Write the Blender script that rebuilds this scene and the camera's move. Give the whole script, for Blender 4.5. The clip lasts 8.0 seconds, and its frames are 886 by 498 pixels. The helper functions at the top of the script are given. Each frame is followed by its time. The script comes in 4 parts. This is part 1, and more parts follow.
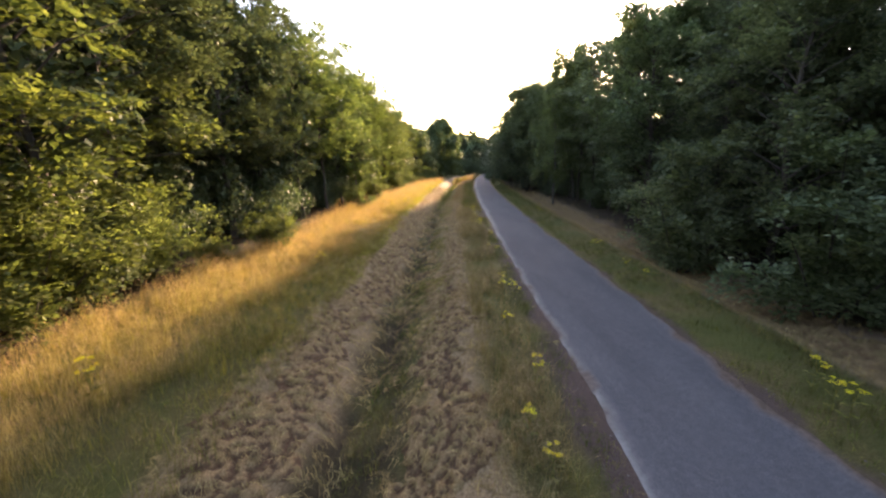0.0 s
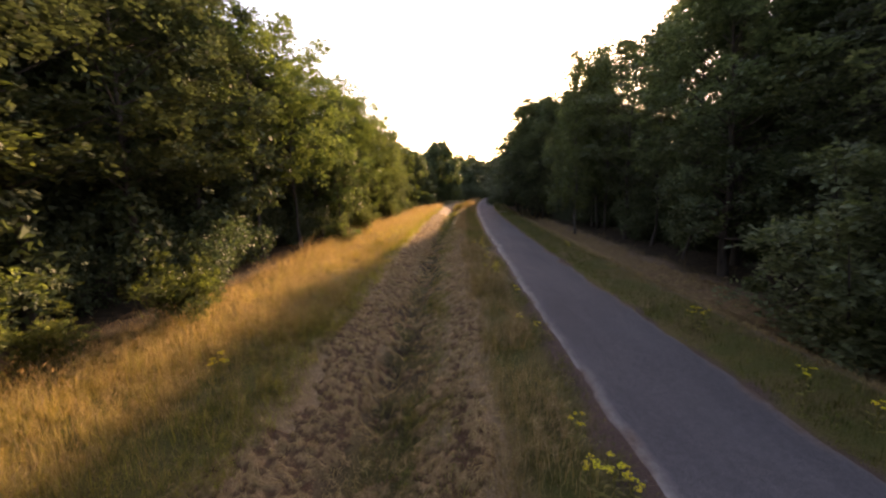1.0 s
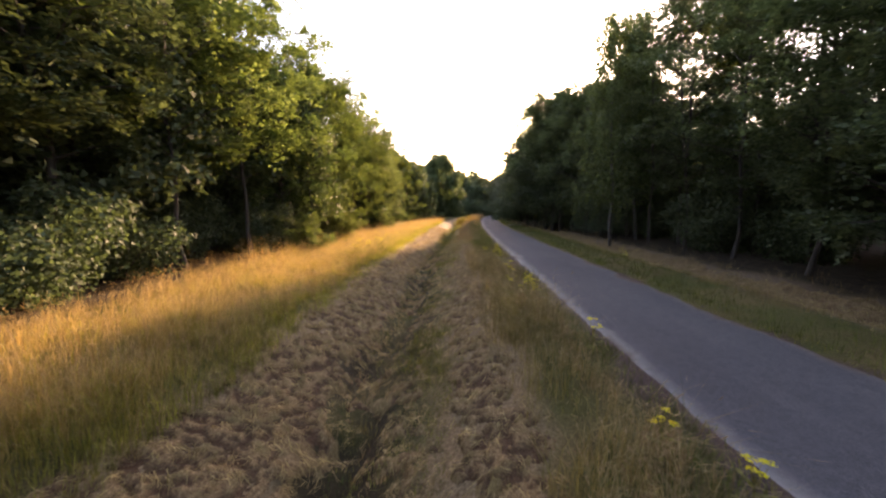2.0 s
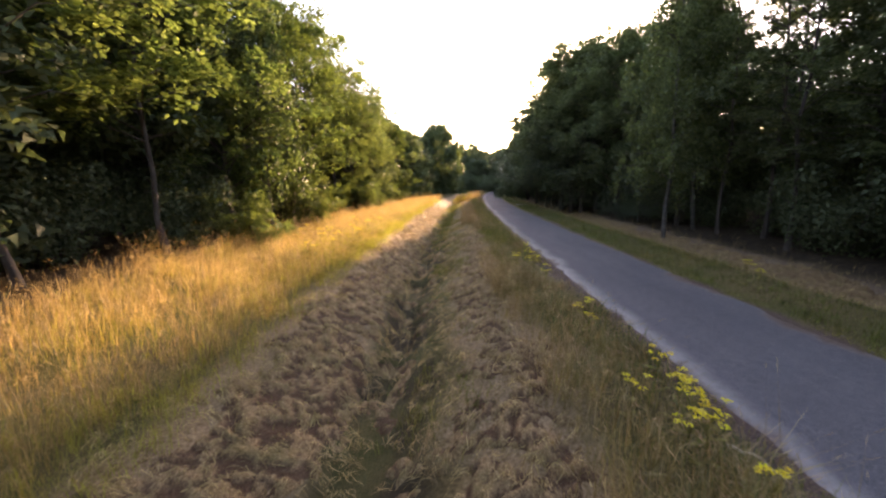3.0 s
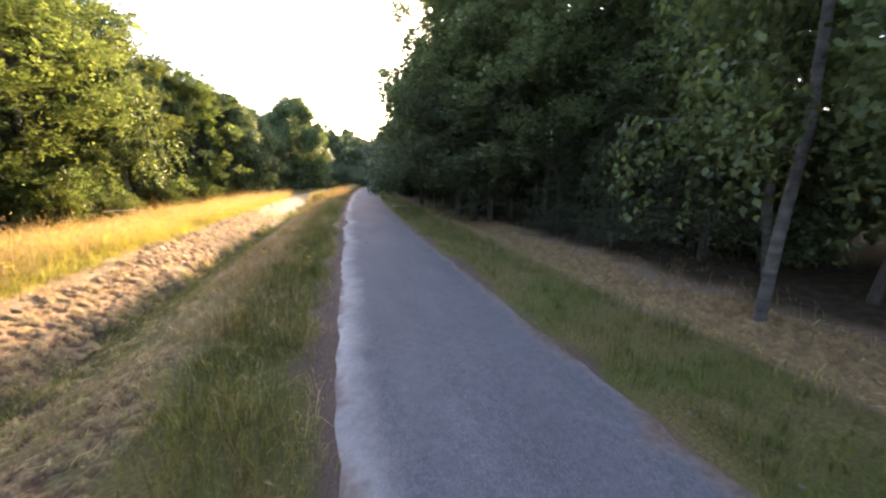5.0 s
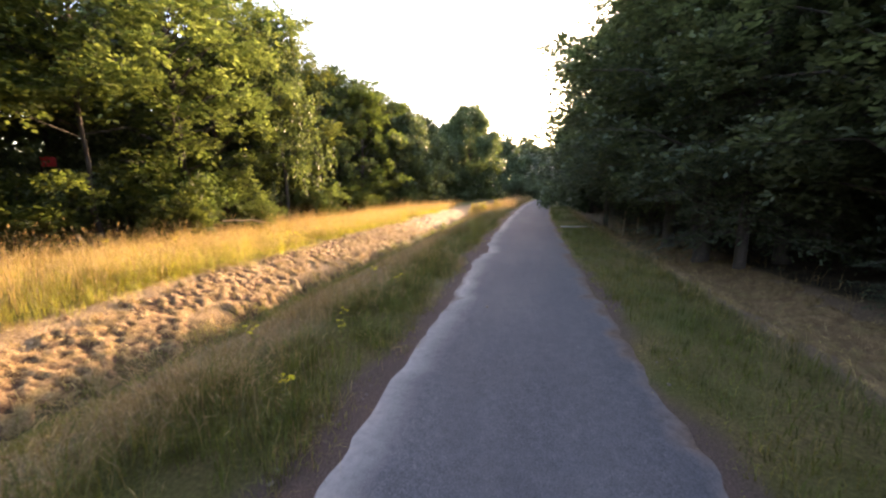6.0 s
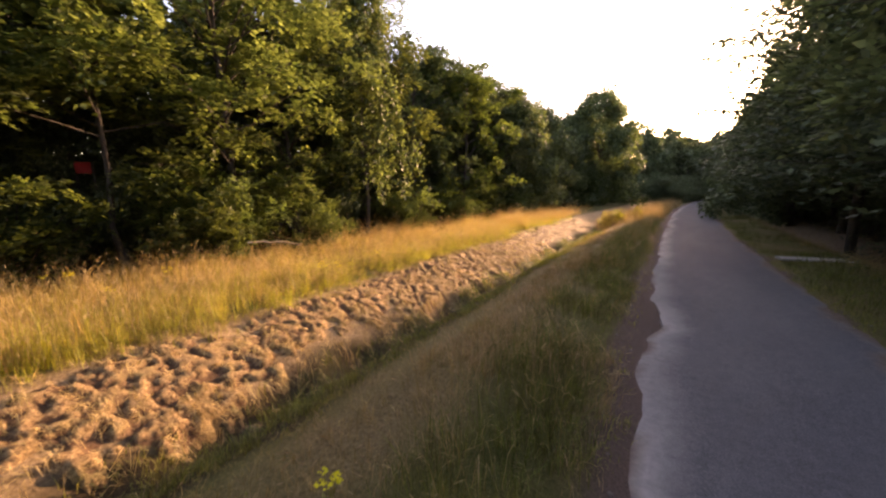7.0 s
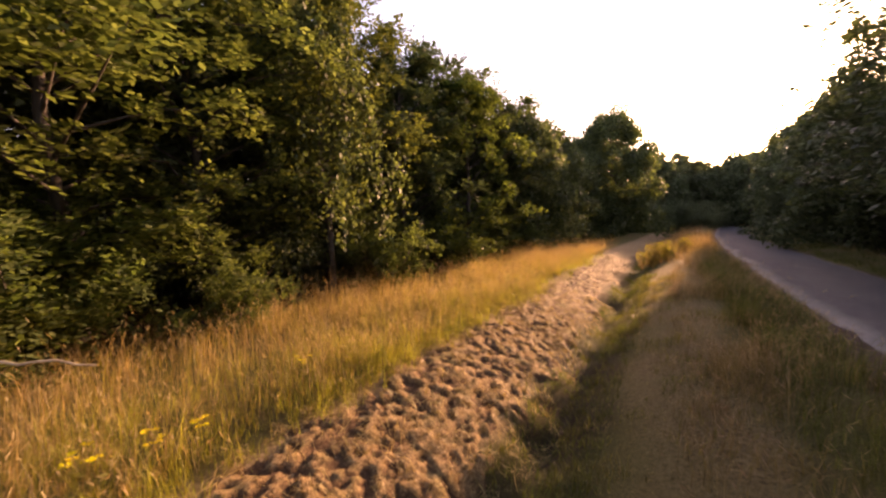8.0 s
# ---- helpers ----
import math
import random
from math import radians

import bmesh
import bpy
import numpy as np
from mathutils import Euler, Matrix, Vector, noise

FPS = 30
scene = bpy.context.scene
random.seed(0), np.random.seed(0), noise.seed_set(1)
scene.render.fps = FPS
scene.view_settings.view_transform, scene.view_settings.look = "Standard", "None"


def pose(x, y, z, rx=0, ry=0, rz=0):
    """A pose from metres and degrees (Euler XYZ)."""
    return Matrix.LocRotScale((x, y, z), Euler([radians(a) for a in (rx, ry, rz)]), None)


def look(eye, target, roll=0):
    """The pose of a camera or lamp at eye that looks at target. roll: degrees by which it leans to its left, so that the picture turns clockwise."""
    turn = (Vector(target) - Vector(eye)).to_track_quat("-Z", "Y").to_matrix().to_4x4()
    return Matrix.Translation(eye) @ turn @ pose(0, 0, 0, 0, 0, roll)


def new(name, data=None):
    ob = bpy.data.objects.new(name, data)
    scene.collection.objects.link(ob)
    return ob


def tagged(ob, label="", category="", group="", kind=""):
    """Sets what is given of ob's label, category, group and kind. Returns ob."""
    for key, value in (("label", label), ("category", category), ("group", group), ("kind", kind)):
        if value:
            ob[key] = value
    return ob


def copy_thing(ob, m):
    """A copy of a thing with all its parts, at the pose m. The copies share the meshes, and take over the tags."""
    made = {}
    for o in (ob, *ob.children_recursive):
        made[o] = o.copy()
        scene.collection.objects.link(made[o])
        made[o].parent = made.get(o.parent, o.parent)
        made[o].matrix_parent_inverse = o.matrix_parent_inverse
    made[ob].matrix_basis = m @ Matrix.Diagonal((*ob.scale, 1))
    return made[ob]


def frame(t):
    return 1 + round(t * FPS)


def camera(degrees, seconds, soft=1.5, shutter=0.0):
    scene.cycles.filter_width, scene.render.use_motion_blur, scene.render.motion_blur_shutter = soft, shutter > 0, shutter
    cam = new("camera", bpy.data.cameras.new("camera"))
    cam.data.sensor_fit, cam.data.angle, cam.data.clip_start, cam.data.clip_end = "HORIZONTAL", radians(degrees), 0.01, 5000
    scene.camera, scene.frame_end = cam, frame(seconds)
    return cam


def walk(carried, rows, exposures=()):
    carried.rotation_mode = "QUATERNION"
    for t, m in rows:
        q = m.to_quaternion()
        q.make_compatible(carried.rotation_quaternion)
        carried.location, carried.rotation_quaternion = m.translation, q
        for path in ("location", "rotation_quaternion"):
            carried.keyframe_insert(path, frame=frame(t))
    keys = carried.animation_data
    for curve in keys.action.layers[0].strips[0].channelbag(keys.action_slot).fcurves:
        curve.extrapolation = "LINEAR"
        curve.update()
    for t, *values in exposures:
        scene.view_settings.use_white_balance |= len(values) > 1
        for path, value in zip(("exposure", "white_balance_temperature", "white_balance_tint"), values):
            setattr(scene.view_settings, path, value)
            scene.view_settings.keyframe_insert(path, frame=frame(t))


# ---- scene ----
cam = camera(100.1, 8.0, soft=2.3, shutter=0.07)
PATH = [
    (0, (0.002, 0.0, 3.678), (-0.072, 1.944, 3.214), -1.0),
    (0.2, (-0.107, 0.972, 3.637), (-0.187, 2.94, 3.289), -2.3),
    (0.5, (-0.201, 2.661, 3.639), (-0.277, 4.633, 3.313), -1.8),
    (0.7, (-0.222, 3.861, 3.635), (-0.297, 5.831, 3.299), -2.1),
    (1, (-0.245, 5.643, 3.621), (-0.317, 7.613, 3.284), -1.9),
    (1.2, (-0.324, 6.789, 2.929), (-0.392, 8.761, 2.604), -1.7),
    (1.5, (-0.258, 8.63, 2.19), (-0.336, 10.602, 1.869), -1.6),
    (1.7, (-0.283, 9.76, 2.172), (-0.36, 11.75, 1.978), -1.5),
    (2.8, (-0.693, 15.694, 2.241), (-0.746, 17.663, 1.892), -0.5),
    (3, (-0.741, 16.782, 2.27), (-0.794, 18.75, 1.919), -0.8),
    (3.2, (-0.806, 17.918, 2.237), (-0.849, 19.888, 1.889), -0.3),
    (3.5, (-0.786, 19.705, 2.262), (-0.369, 21.624, 1.882), -2.0),
    (3.7, (-0.643, 20.82, 2.371), (0.007, 22.666, 1.964), -2.7),
    (4, (-0.2, 22.486, 2.37), (0.451, 24.318, 1.9), -2.7),
    (4.2, (0.201, 23.626, 2.248), (0.871, 25.468, 1.852), -1.0),
    (5.3, (2.71, 31.166, 2.028), (3.025, 33.104, 1.649), -0.1),
    (5.5, (2.935, 32.272, 1.982), (3.014, 34.239, 1.627), 0.2),
    (5.7, (3.166, 33.331, 1.929), (3.239, 35.299, 1.58), -0.1),
    (6, (3.319, 34.922, 1.937), (2.94, 36.858, 1.607), 0.1),
    (6.2, (3.343, 35.971, 1.933), (2.954, 37.904, 1.602), -0.3),
    (6.5, (3.06, 37.592, 1.947), (2.339, 39.43, 1.629), 0.6),
    (6.7, (2.928, 38.459, 1.939), (2.017, 40.213, 1.63), 0.3),
    (7, (2.231, 39.931, 2.022), (1.277, 41.66, 1.708), -0.5),
    (7.2, (1.772, 40.808, 1.999), (0.821, 42.539, 1.686), -0.5),
    (7.5, (0.944, 42.357, 2.022), (-0.016, 44.097, 1.796), -1.2),
    (7.7, (0.521, 43.155, 2.014), (-0.439, 44.895, 1.789), -1.0),
    (8, (-0.2, 44.456, 1.97), (-1.163, 46.206, 1.85), -2.7),
]
# the camera's own brightening and darkening
EXPOSURES = [(0, 2.78, 7200, 27), (0.2, 1.95, 7300, 28), (0.5, 1.6, 7800, 35), (0.7, 1.66, 7950, 36), (1.0, 2.04, 8150, 38), (1.5, 2.55, 8000, 36), (1.7, 2.42, 7900, 35), (2.8, 2.75, 7500, 33), (3.0, 2.75, 7450, 33), (3.5, 2.5, 7250, 33), (4.0, 2.98, 6650, 25), (4.2, 3.15, 6750, 26), (5.3, 3.5, 7100, 29), (5.5, 3.45, 7350, 32), (6.0, 3.18, 7350, 30), (6.5, 2.88, 7800, 34), (7.0, 2.45, 8400, 40), (7.5, 2.15, 9400, 47), (8.0, 1.98, 9250, 50)]
walk(cam, [(t, look(eye, target, roll)) for t, eye, target, roll in PATH], EXPOSURES)

# ---- light: low evening sun ahead and to one side, clear hazy sky ----
SUN_AZ, SUN_EL = 15.2, 12.0
world = bpy.data.worlds.new("sky")
scene.world = world
world.use_nodes = True
nt = world.node_tree
sky = nt.nodes.new("ShaderNodeTexSky")
sky.sky_type = "NISHITA"
sky.sun_disc = False
sky.sun_elevation = radians(SUN_EL)
sky.sun_rotation = radians(SUN_AZ)
sky.air_density, sky.dust_density, sky.ozone_density = 1.0, 1.2, 1.0
nt.links.new(sky.outputs[0], nt.nodes["Background"].inputs[0])
nt.nodes["Background"].inputs[1].default_value = 0.15
sun = new("sun", bpy.data.lights.new("sun", "SUN"))
sun.data.energy = 4.2
sun.data.color = (1.0, 0.77, 0.48)
sun.data.angle = radians(0.6)
sun.matrix_world = look((math.sin(radians(SUN_AZ)), math.cos(radians(SUN_AZ)), math.tan(radians(SUN_EL))), (0, 0, 0))

# ---- the plan: s is the distance from the road's middle line, to the right; y runs along the road ----
ROAD_HALF = 1.3


def middle(y):
    """The road's middle line: straight at first, then a gentle bend to the right."""
    y = np.asarray(y, float)
    u = (np.clip(y, -40, 95) - 25) / 25
    return 3.348 + 0.351 * u**2 * (u > 0) + 0.12 * u**2 * (u <= 0) + 0.078 * u**3 * (u > 0) + np.clip(y - 95, 0, 80) * 0.152


PROFILE_S = (-400, -40, -12, -7.2, -6.6, -5.5, -5.0, -4.55, -3.4, -2.7, -1.8, -1.2, 1.2, 1.8, 2.6, 3.1, 3.35, 4.5, 5.7, 8, 40, 400)
PROFILE_Z = (0.5, 0.3, 0.12, 0.05, 0.0, -0.40, -0.58, -0.42, 0.0, 0.06, 0.014, -0.006, -0.006, 0.014, 0.06, 0.06, -0.03, -0.42, -0.2, 0.0, 0.2, 0.5)


def waves(x, y, scale, seed):
    """A smooth, seeded relief between about -1 and 1, whose humps are about scale metres wide."""
    x, y = np.broadcast_arrays(np.asarray(x, float), np.asarray(y, float))
    r = np.random.RandomState(seed)
    out = 0
    for k, share in ((1.0, 0.8), (2.1, 0.4)):
        table, a = r.uniform(-1, 1, (128, 128)), r.uniform(0, 6.28)
        u = (x * np.cos(a) + y * np.sin(a)) * k * 1.3 / scale + 500
        v = (y * np.cos(a) - x * np.sin(a)) * k * 1.3 / scale + 500
        iu, iv = np.floor(u).astype(int), np.floor(v).astype(int)
        fu, fv = u - iu, v - iv
        fu, fv = fu * fu * (3 - 2 * fu), fv * fv * (3 - 2 * fv)
        iu, iv, ju, jv = iu % 128, iv % 128, (iu + 1) % 128, (iv + 1) % 128
        top = table[iu, iv] * (1 - fu) + table[ju, iv] * fu
        low = table[iu, jv] * (1 - fu) + table[ju, jv] * fu
        out = out + share * (top * (1 - fv) + low * fv)
    return out * 1.25


def height(s, y):
    base = np.interp(s, PROFILE_S, PROFILE_Z)
    rough = np.clip((np.abs(s) - 1.5) / 0.6, 0, 1)
    wob = s + 0.14 * waves(y, 0 * y, 2.4, 3)
    holes = np.clip((wob + 5.5) / 0.22, 0, 1) * np.clip((-4.72 - wob) / 0.22, 0, 1) * np.clip(waves(s, y, 0.8, 4) + 0.35, 0, 1)
    return base + rough * (0.025 * waves(s, y, 1.6, 1) + 0.03 * waves(s, y, 6.0, 2)) - 0.24 * holes


def place(s, y, z=0.0):
    return Vector((float(middle(y)) + s, y, float(height(s, y)) + z))


# ---- materials ----
def material(name):
    m = bpy.data.materials.new(name)
    m.use_nodes = True
    return m, m.node_tree.nodes, m.node_tree.links, m.node_tree.nodes["Principled BSDF"]


def node(nodes, kind, **values):
    n = nodes.new(kind)
    for key, value in values.items():
        n.inputs[key].default_value = value
    return n


def ramp(nodes, links, source, stops):
    n = nodes.new("ShaderNodeValToRGB")
    e = n.color_ramp.elements
    while len(e) < len(stops):
        e.new(0.5)
    for el, (p, c) in zip(e, stops):
        el.position, el.color = p, (*c, 1)
    links.new(source, n.inputs[0])
    return n.outputs[0]


def blend(nodes, links, kind, fac, a, b):
    n = nodes.new("ShaderNodeMix")
    n.data_type, n.blend_type = "RGBA", kind
    for socket, v in ((n.inputs[0], fac), (n.inputs[6], a), (n.inputs[7], b)):
        if hasattr(v, "is_linked"):
            links.new(v, socket)
        elif isinstance(v, tuple):
            socket.default_value = (*v, 1)
        else:
            socket.default_value = v
    return n.outputs[2]


def noise_tex(nodes, links, scale, detail=4.0, rough=0.55, stretch=None):
    co = nodes.new("ShaderNodeTexCoord")
    n = node(nodes, "ShaderNodeTexNoise", Scale=scale, Detail=detail, Roughness=rough)
    if stretch:
        mp = nodes.new("ShaderNodeMapping")
        mp.inputs["Scale"].default_value = stretch
        links.new(co.outputs["Object"], mp.inputs[0])
        links.new(mp.outputs[0], n.inputs["Vector"])
    else:
        links.new(co.outputs["Object"], n.inputs["Vector"])
    return n.outputs["Fac"]


def bump(nodes, links, source, strength, distance, bsdf):
    b = node(nodes, "ShaderNodeBump", Strength=strength, Distance=distance)
    links.new(source, b.inputs["Height"])
    links.new(b.outputs[0], bsdf.inputs["Normal"])


def leafy(name, dark, light, translucent=0.45, gloss=0.35, patch=None, thin=None):
    """Leaves and grass: a diffuse face that lets part of the light through, varied blade by blade and tree by tree."""
    m, nodes, links, bsdf = material(name)
    geo, info = nodes.new("ShaderNodeNewGeometry"), nodes.new("ShaderNodeObjectInfo")
    col = ramp(nodes, links, geo.outputs["Random Per Island"], [(0.0, dark), (0.65, tuple(0.5 * (a + b) for a, b in zip(dark, light))), (1.0, light)])
    hue = node(nodes, "ShaderNodeHueSaturation")
    mr = node(nodes, "ShaderNodeMapRange")
    mr.inputs["To Min"].default_value, mr.inputs["To Max"].default_value = 0.49, 0.528
    links.new(info.outputs["Random"], mr.inputs["Value"])
    links.new(mr.outputs[0], hue.inputs["Hue"])
    if patch:
        col = blend(nodes, links, "MIX", ramp(nodes, links, noise_tex(nodes, links, patch[0], 3), [(0.42, (0, 0, 0)), (0.6, (0.8, 0.8, 0.8))]), col, patch[1])
        col = blend(nodes, links, "MULTIPLY", 1.0, col, ramp(nodes, links, noise_tex(nodes, links, 5.5, 3), [(0.36, (0.55, 0.56, 0.55)), (0.64, (1.25, 1.24, 1.2))]))
    links.new(col, hue.inputs["Color"])
    links.new(hue.outputs[0], bsdf.inputs["Base Color"])
    bsdf.inputs["Roughness"].default_value = 0.55
    bsdf.inputs["Specular IOR Level"].default_value = gloss
    tr = nodes.new("ShaderNodeBsdfTranslucent")
    warm = blend(nodes, links, "MULTIPLY", 1.0, hue.outputs[0], thin or (1.48, 1.46, 0.78))
    links.new(warm, tr.inputs[0])
    mix = nodes.new("ShaderNodeMixShader")
    mix.inputs[0].default_value = translucent
    links.new(bsdf.outputs[0], mix.inputs[1])
    links.new(tr.outputs[0], mix.inputs[2])
    links.new(mix.outputs[0], nodes["Material Output"].inputs[0])
    return m


OAK = leafy("oak_leaf", (0.042, 0.062, 0.02), (0.14, 0.168, 0.055), 0.52)
# LIME is OAK brightened, for crowns and bushes that stand in the sun
LIME = leafy("sunlit_leaf", (0.066, 0.092, 0.028), (0.175, 0.205, 0.08), 0.54, thin=(1.36, 1.42, 0.82))
# DARK and LANE carry a bluish shade tone in their base colour
DARK = leafy("shade_leaf", (0.05, 0.067, 0.036), (0.125, 0.155, 0.085), 0.3, 0.1, thin=(1.3, 1.4, 0.8))
LANE = leafy("lane_leaf", (0.058, 0.08, 0.045), (0.17, 0.208, 0.125), 0.42, 0.3)
WILLOW = leafy("sallow_leaf", (0.07, 0.1, 0.047), (0.2, 0.245, 0.14), 0.42)
BIRCHLEAF = leafy("birch_leaf", (0.05, 0.07, 0.03), (0.14, 0.17, 0.075), 0.42, 0.2)
FARLEAF = leafy("distant_leaf", (0.045, 0.062, 0.028), (0.125, 0.148, 0.066), 0.42, 0.2)
NEEDLE = leafy("needle", (0.04, 0.058, 0.036), (0.11, 0.142, 0.085), 0.28, 0.2)
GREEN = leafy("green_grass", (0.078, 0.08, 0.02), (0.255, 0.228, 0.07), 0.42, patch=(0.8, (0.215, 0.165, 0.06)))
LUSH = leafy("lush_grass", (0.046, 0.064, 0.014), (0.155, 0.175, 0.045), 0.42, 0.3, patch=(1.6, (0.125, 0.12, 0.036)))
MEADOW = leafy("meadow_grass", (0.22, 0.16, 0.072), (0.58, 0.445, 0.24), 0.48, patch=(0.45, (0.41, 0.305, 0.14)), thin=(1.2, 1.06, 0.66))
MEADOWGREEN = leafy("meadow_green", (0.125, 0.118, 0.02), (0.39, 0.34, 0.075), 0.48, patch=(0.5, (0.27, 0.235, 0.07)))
DRY = leafy("dry_grass", (0.2, 0.138, 0.068), (0.5, 0.375, 0.225), 0.45, patch=(0.9, (0.22, 0.175, 0.07)), thin=(1.2, 1.05, 0.7))
SEED = leafy("seed_head", (0.28, 0.19, 0.12), (0.55, 0.42, 0.27), 0.4, thin=(1.2, 1.0, 0.65))
HAY = leafy("hay_strand", (0.21, 0.134, 0.06), (0.62, 0.46, 0.225), 0.35, thin=(1.1, 1.0, 0.75), patch=(1.3, (0.44, 0.285, 0.145)))
YELLOW = leafy("yellow_petal", (0.6, 0.45, 0.01), (0.8, 0.68, 0.03), 0.3, thin=(1.1, 1.0, 0.5))


def bark(name, a, b, scale, stretch):
    m, nodes, links, bsdf = material(name)
    n = noise_tex(nodes, links, scale, 6, 0.65, stretch)
    links.new(ramp(nodes, links, n, [(0.3, a), (0.7, b)]), bsdf.inputs["Base Color"])
    bsdf.inputs["Roughness"].default_value = 0.9
    bump(nodes, links, n, 0.8, 0.03, bsdf)
    return m


BARK = bark("bark", (0.026, 0.02, 0.016), (0.09, 0.073, 0.06), 6, (1, 1, 0.25))
WHITEBARK = bark("birch_bark", (0.03, 0.027, 0.024), (0.13, 0.121, 0.108), 3, (1, 1, 2.2))
PALEWOOD = bark("pale_wood", (0.36, 0.28, 0.17), (0.6, 0.5, 0.34), 9, (1, 1, 0.2))


def ground_material():
    m, nodes, links, bsdf = material("ground")
    fine, mid, wide = noise_tex(nodes, links, 28, 5), noise_tex(nodes, links, 5, 5), noise_tex(nodes, links, 0.6, 4)
    thatch = ramp(nodes, links, fine, [(0.3, (0.06, 0.048, 0.02)), (0.55, (0.15, 0.115, 0.045)), (0.75, (0.23, 0.18, 0.08))])
    blade = noise_tex(nodes, links, 60, 5, 0.75)
    grassy = ramp(nodes, links, blade, [(0.35, (0.03, 0.042, 0.01)), (0.52, (0.085, 0.09, 0.024)), (0.68, (0.19, 0.165, 0.06))])
    base = blend(nodes, links, "MIX", ramp(nodes, links, wide, [(0.4, (0, 0, 0)), (0.6, (1, 1, 1))]), thatch, grassy)
    for name, dark, light, tex in (
        ("hay", (0.14, 0.09, 0.045), (0.4, 0.29, 0.17), fine),
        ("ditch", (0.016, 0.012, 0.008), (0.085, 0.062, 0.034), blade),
        ("soil", (0.028, 0.019, 0.016), (0.175, 0.122, 0.103), blade),
        ("litter", (0.09, 0.06, 0.04), (0.32, 0.225, 0.15), fine),
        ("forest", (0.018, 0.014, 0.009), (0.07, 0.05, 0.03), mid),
    ):
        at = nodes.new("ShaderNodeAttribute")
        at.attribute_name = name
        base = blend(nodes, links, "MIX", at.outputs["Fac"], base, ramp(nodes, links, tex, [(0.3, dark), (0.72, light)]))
    links.new(base, bsdf.inputs["Base Color"])
    bsdf.inputs["Roughness"].default_value = 0.95
    bsdf.inputs["Specular IOR Level"].default_value = 0.15
    bump(nodes, links, blade, 0.9, 0.03, bsdf)
    return m


def asphalt_material():
    m, nodes, links, bsdf = material("asphalt")
    grit, mid, wide = noise_tex(nodes, links, 75, 4, 0.8), noise_tex(nodes, links, 11, 6, 0.75), noise_tex(nodes, links, 0.9, 4, 0.6, (1, 0.25, 1))
    col = ramp(nodes, links, grit, [(0.3, (0.04, 0.042, 0.048)), (0.55, (0.097, 0.1, 0.11)), (0.75, (0.203, 0.203, 0.206))])
    col = blend(nodes, links, "MULTIPLY", 0.55, col, ramp(nodes, links, mid, [(0.3, (0.62, 0.62, 0.64)), (0.7, (1.25, 1.22, 1.2))]))
    col = blend(nodes, links, "MULTIPLY", 0.6, col, ramp(nodes, links, wide, [(0.3, (0.7, 0.7, 0.72)), (0.7, (1.2, 1.18, 1.15))]))
    at = nodes.new("ShaderNodeAttribute")
    at.attribute_name = "dust"
    mul = nodes.new("ShaderNodeMath")
    mul.operation = "MULTIPLY"
    links.new(at.outputs["Fac"], mul.inputs[0])
    links.new(ramp(nodes, links, mid, [(0.25, (0.55, 0.55, 0.55)), (0.6, (1, 1, 1))]), mul.inputs[1])
    col = blend(nodes, links, "MIX", mul.outputs[0], col, (0.29, 0.275, 0.265))
    at = nodes.new("ShaderNodeAttribute")
    at.attribute_name = "earth"
    col = blend(nodes, links, "MIX", at.outputs["Fac"], col, ramp(nodes, links, mid, [(0.3, (0.05, 0.036, 0.028)), (0.7, (0.15, 0.105, 0.08))]))
    links.new(col, bsdf.inputs["Base Color"])
    bsdf.inputs["Roughness"].default_value = 0.88
    bsdf.inputs["Specular IOR Level"].default_value = 0.16
    bump(nodes, links, grit, 0.5, 0.006, bsdf)
    return m


def plain(name, colour, rough=0.6, scale=12, vary=0.35, metal=0.0):
    m, nodes, links, bsdf = material(name)
    n = noise_tex(nodes, links, scale, 5, 0.6)
    links.new(ramp(nodes, links, n, [(0.3, tuple(c * (1 - vary) for c in colour)), (0.7, tuple(c * (1 + vary) for c in colour))]), bsdf.inputs["Base Color"])
    bsdf.inputs["Roughness"].default_value, bsdf.inputs["Metallic"].default_value = rough, metal
    bump(nodes, links, n, 0.3, 0.01, bsdf)
    return m


# ---- mesh helpers ----
def mesh_np(name, verts, quads=None, tris=None, smooth=False):
    """A mesh from arrays of corners, four-sided and three-sided faces."""
    quads = np.zeros((0, 4), int) if quads is None else np.asarray(quads)
    tris = np.zeros((0, 3), int) if tris is None else np.asarray(tris)
    me = bpy.data.meshes.new(name)
    verts = np.asarray(verts, np.float32)
    me.vertices.add(len(verts))
    me.vertices.foreach_set("co", verts.ravel())
    nl = quads.size + tris.size
    me.loops.add(nl)
    me.loops.foreach_set("vertex_index", np.concatenate([quads.ravel(), tris.ravel()]).astype(np.int32))
    me.polygons.add(len(quads) + len(tris))
    starts = np.concatenate([np.arange(len(quads)) * 4, quads.size + np.arange(len(tris)) * 3]).astype(np.int32)
    me.polygons.foreach_set("loop_start", starts)
    me.polygons.foreach_set("use_smooth", np.full(len(starts), smooth))
    me.update(calc_edges=True)
    return me


def grid_faces(rows, cols):
    i = np.arange(rows - 1)[:, None] * cols + np.arange(cols - 1)[None]
    return np.stack([i, i + 1, i + cols + 1, i + cols], -1).reshape(-1, 4)


def mask(me, name, values):
    at = me.attributes.new(name, "FLOAT", "POINT")
    at.data.foreach_set("value", np.asarray(values, np.float32))


def part(name, me, mat, parent, label=""):
    if mat is not None and not me.materials:
        me.materials.append(mat)
    ob = new(name, me)
    ob.parent = parent
    return tagged(ob, label)


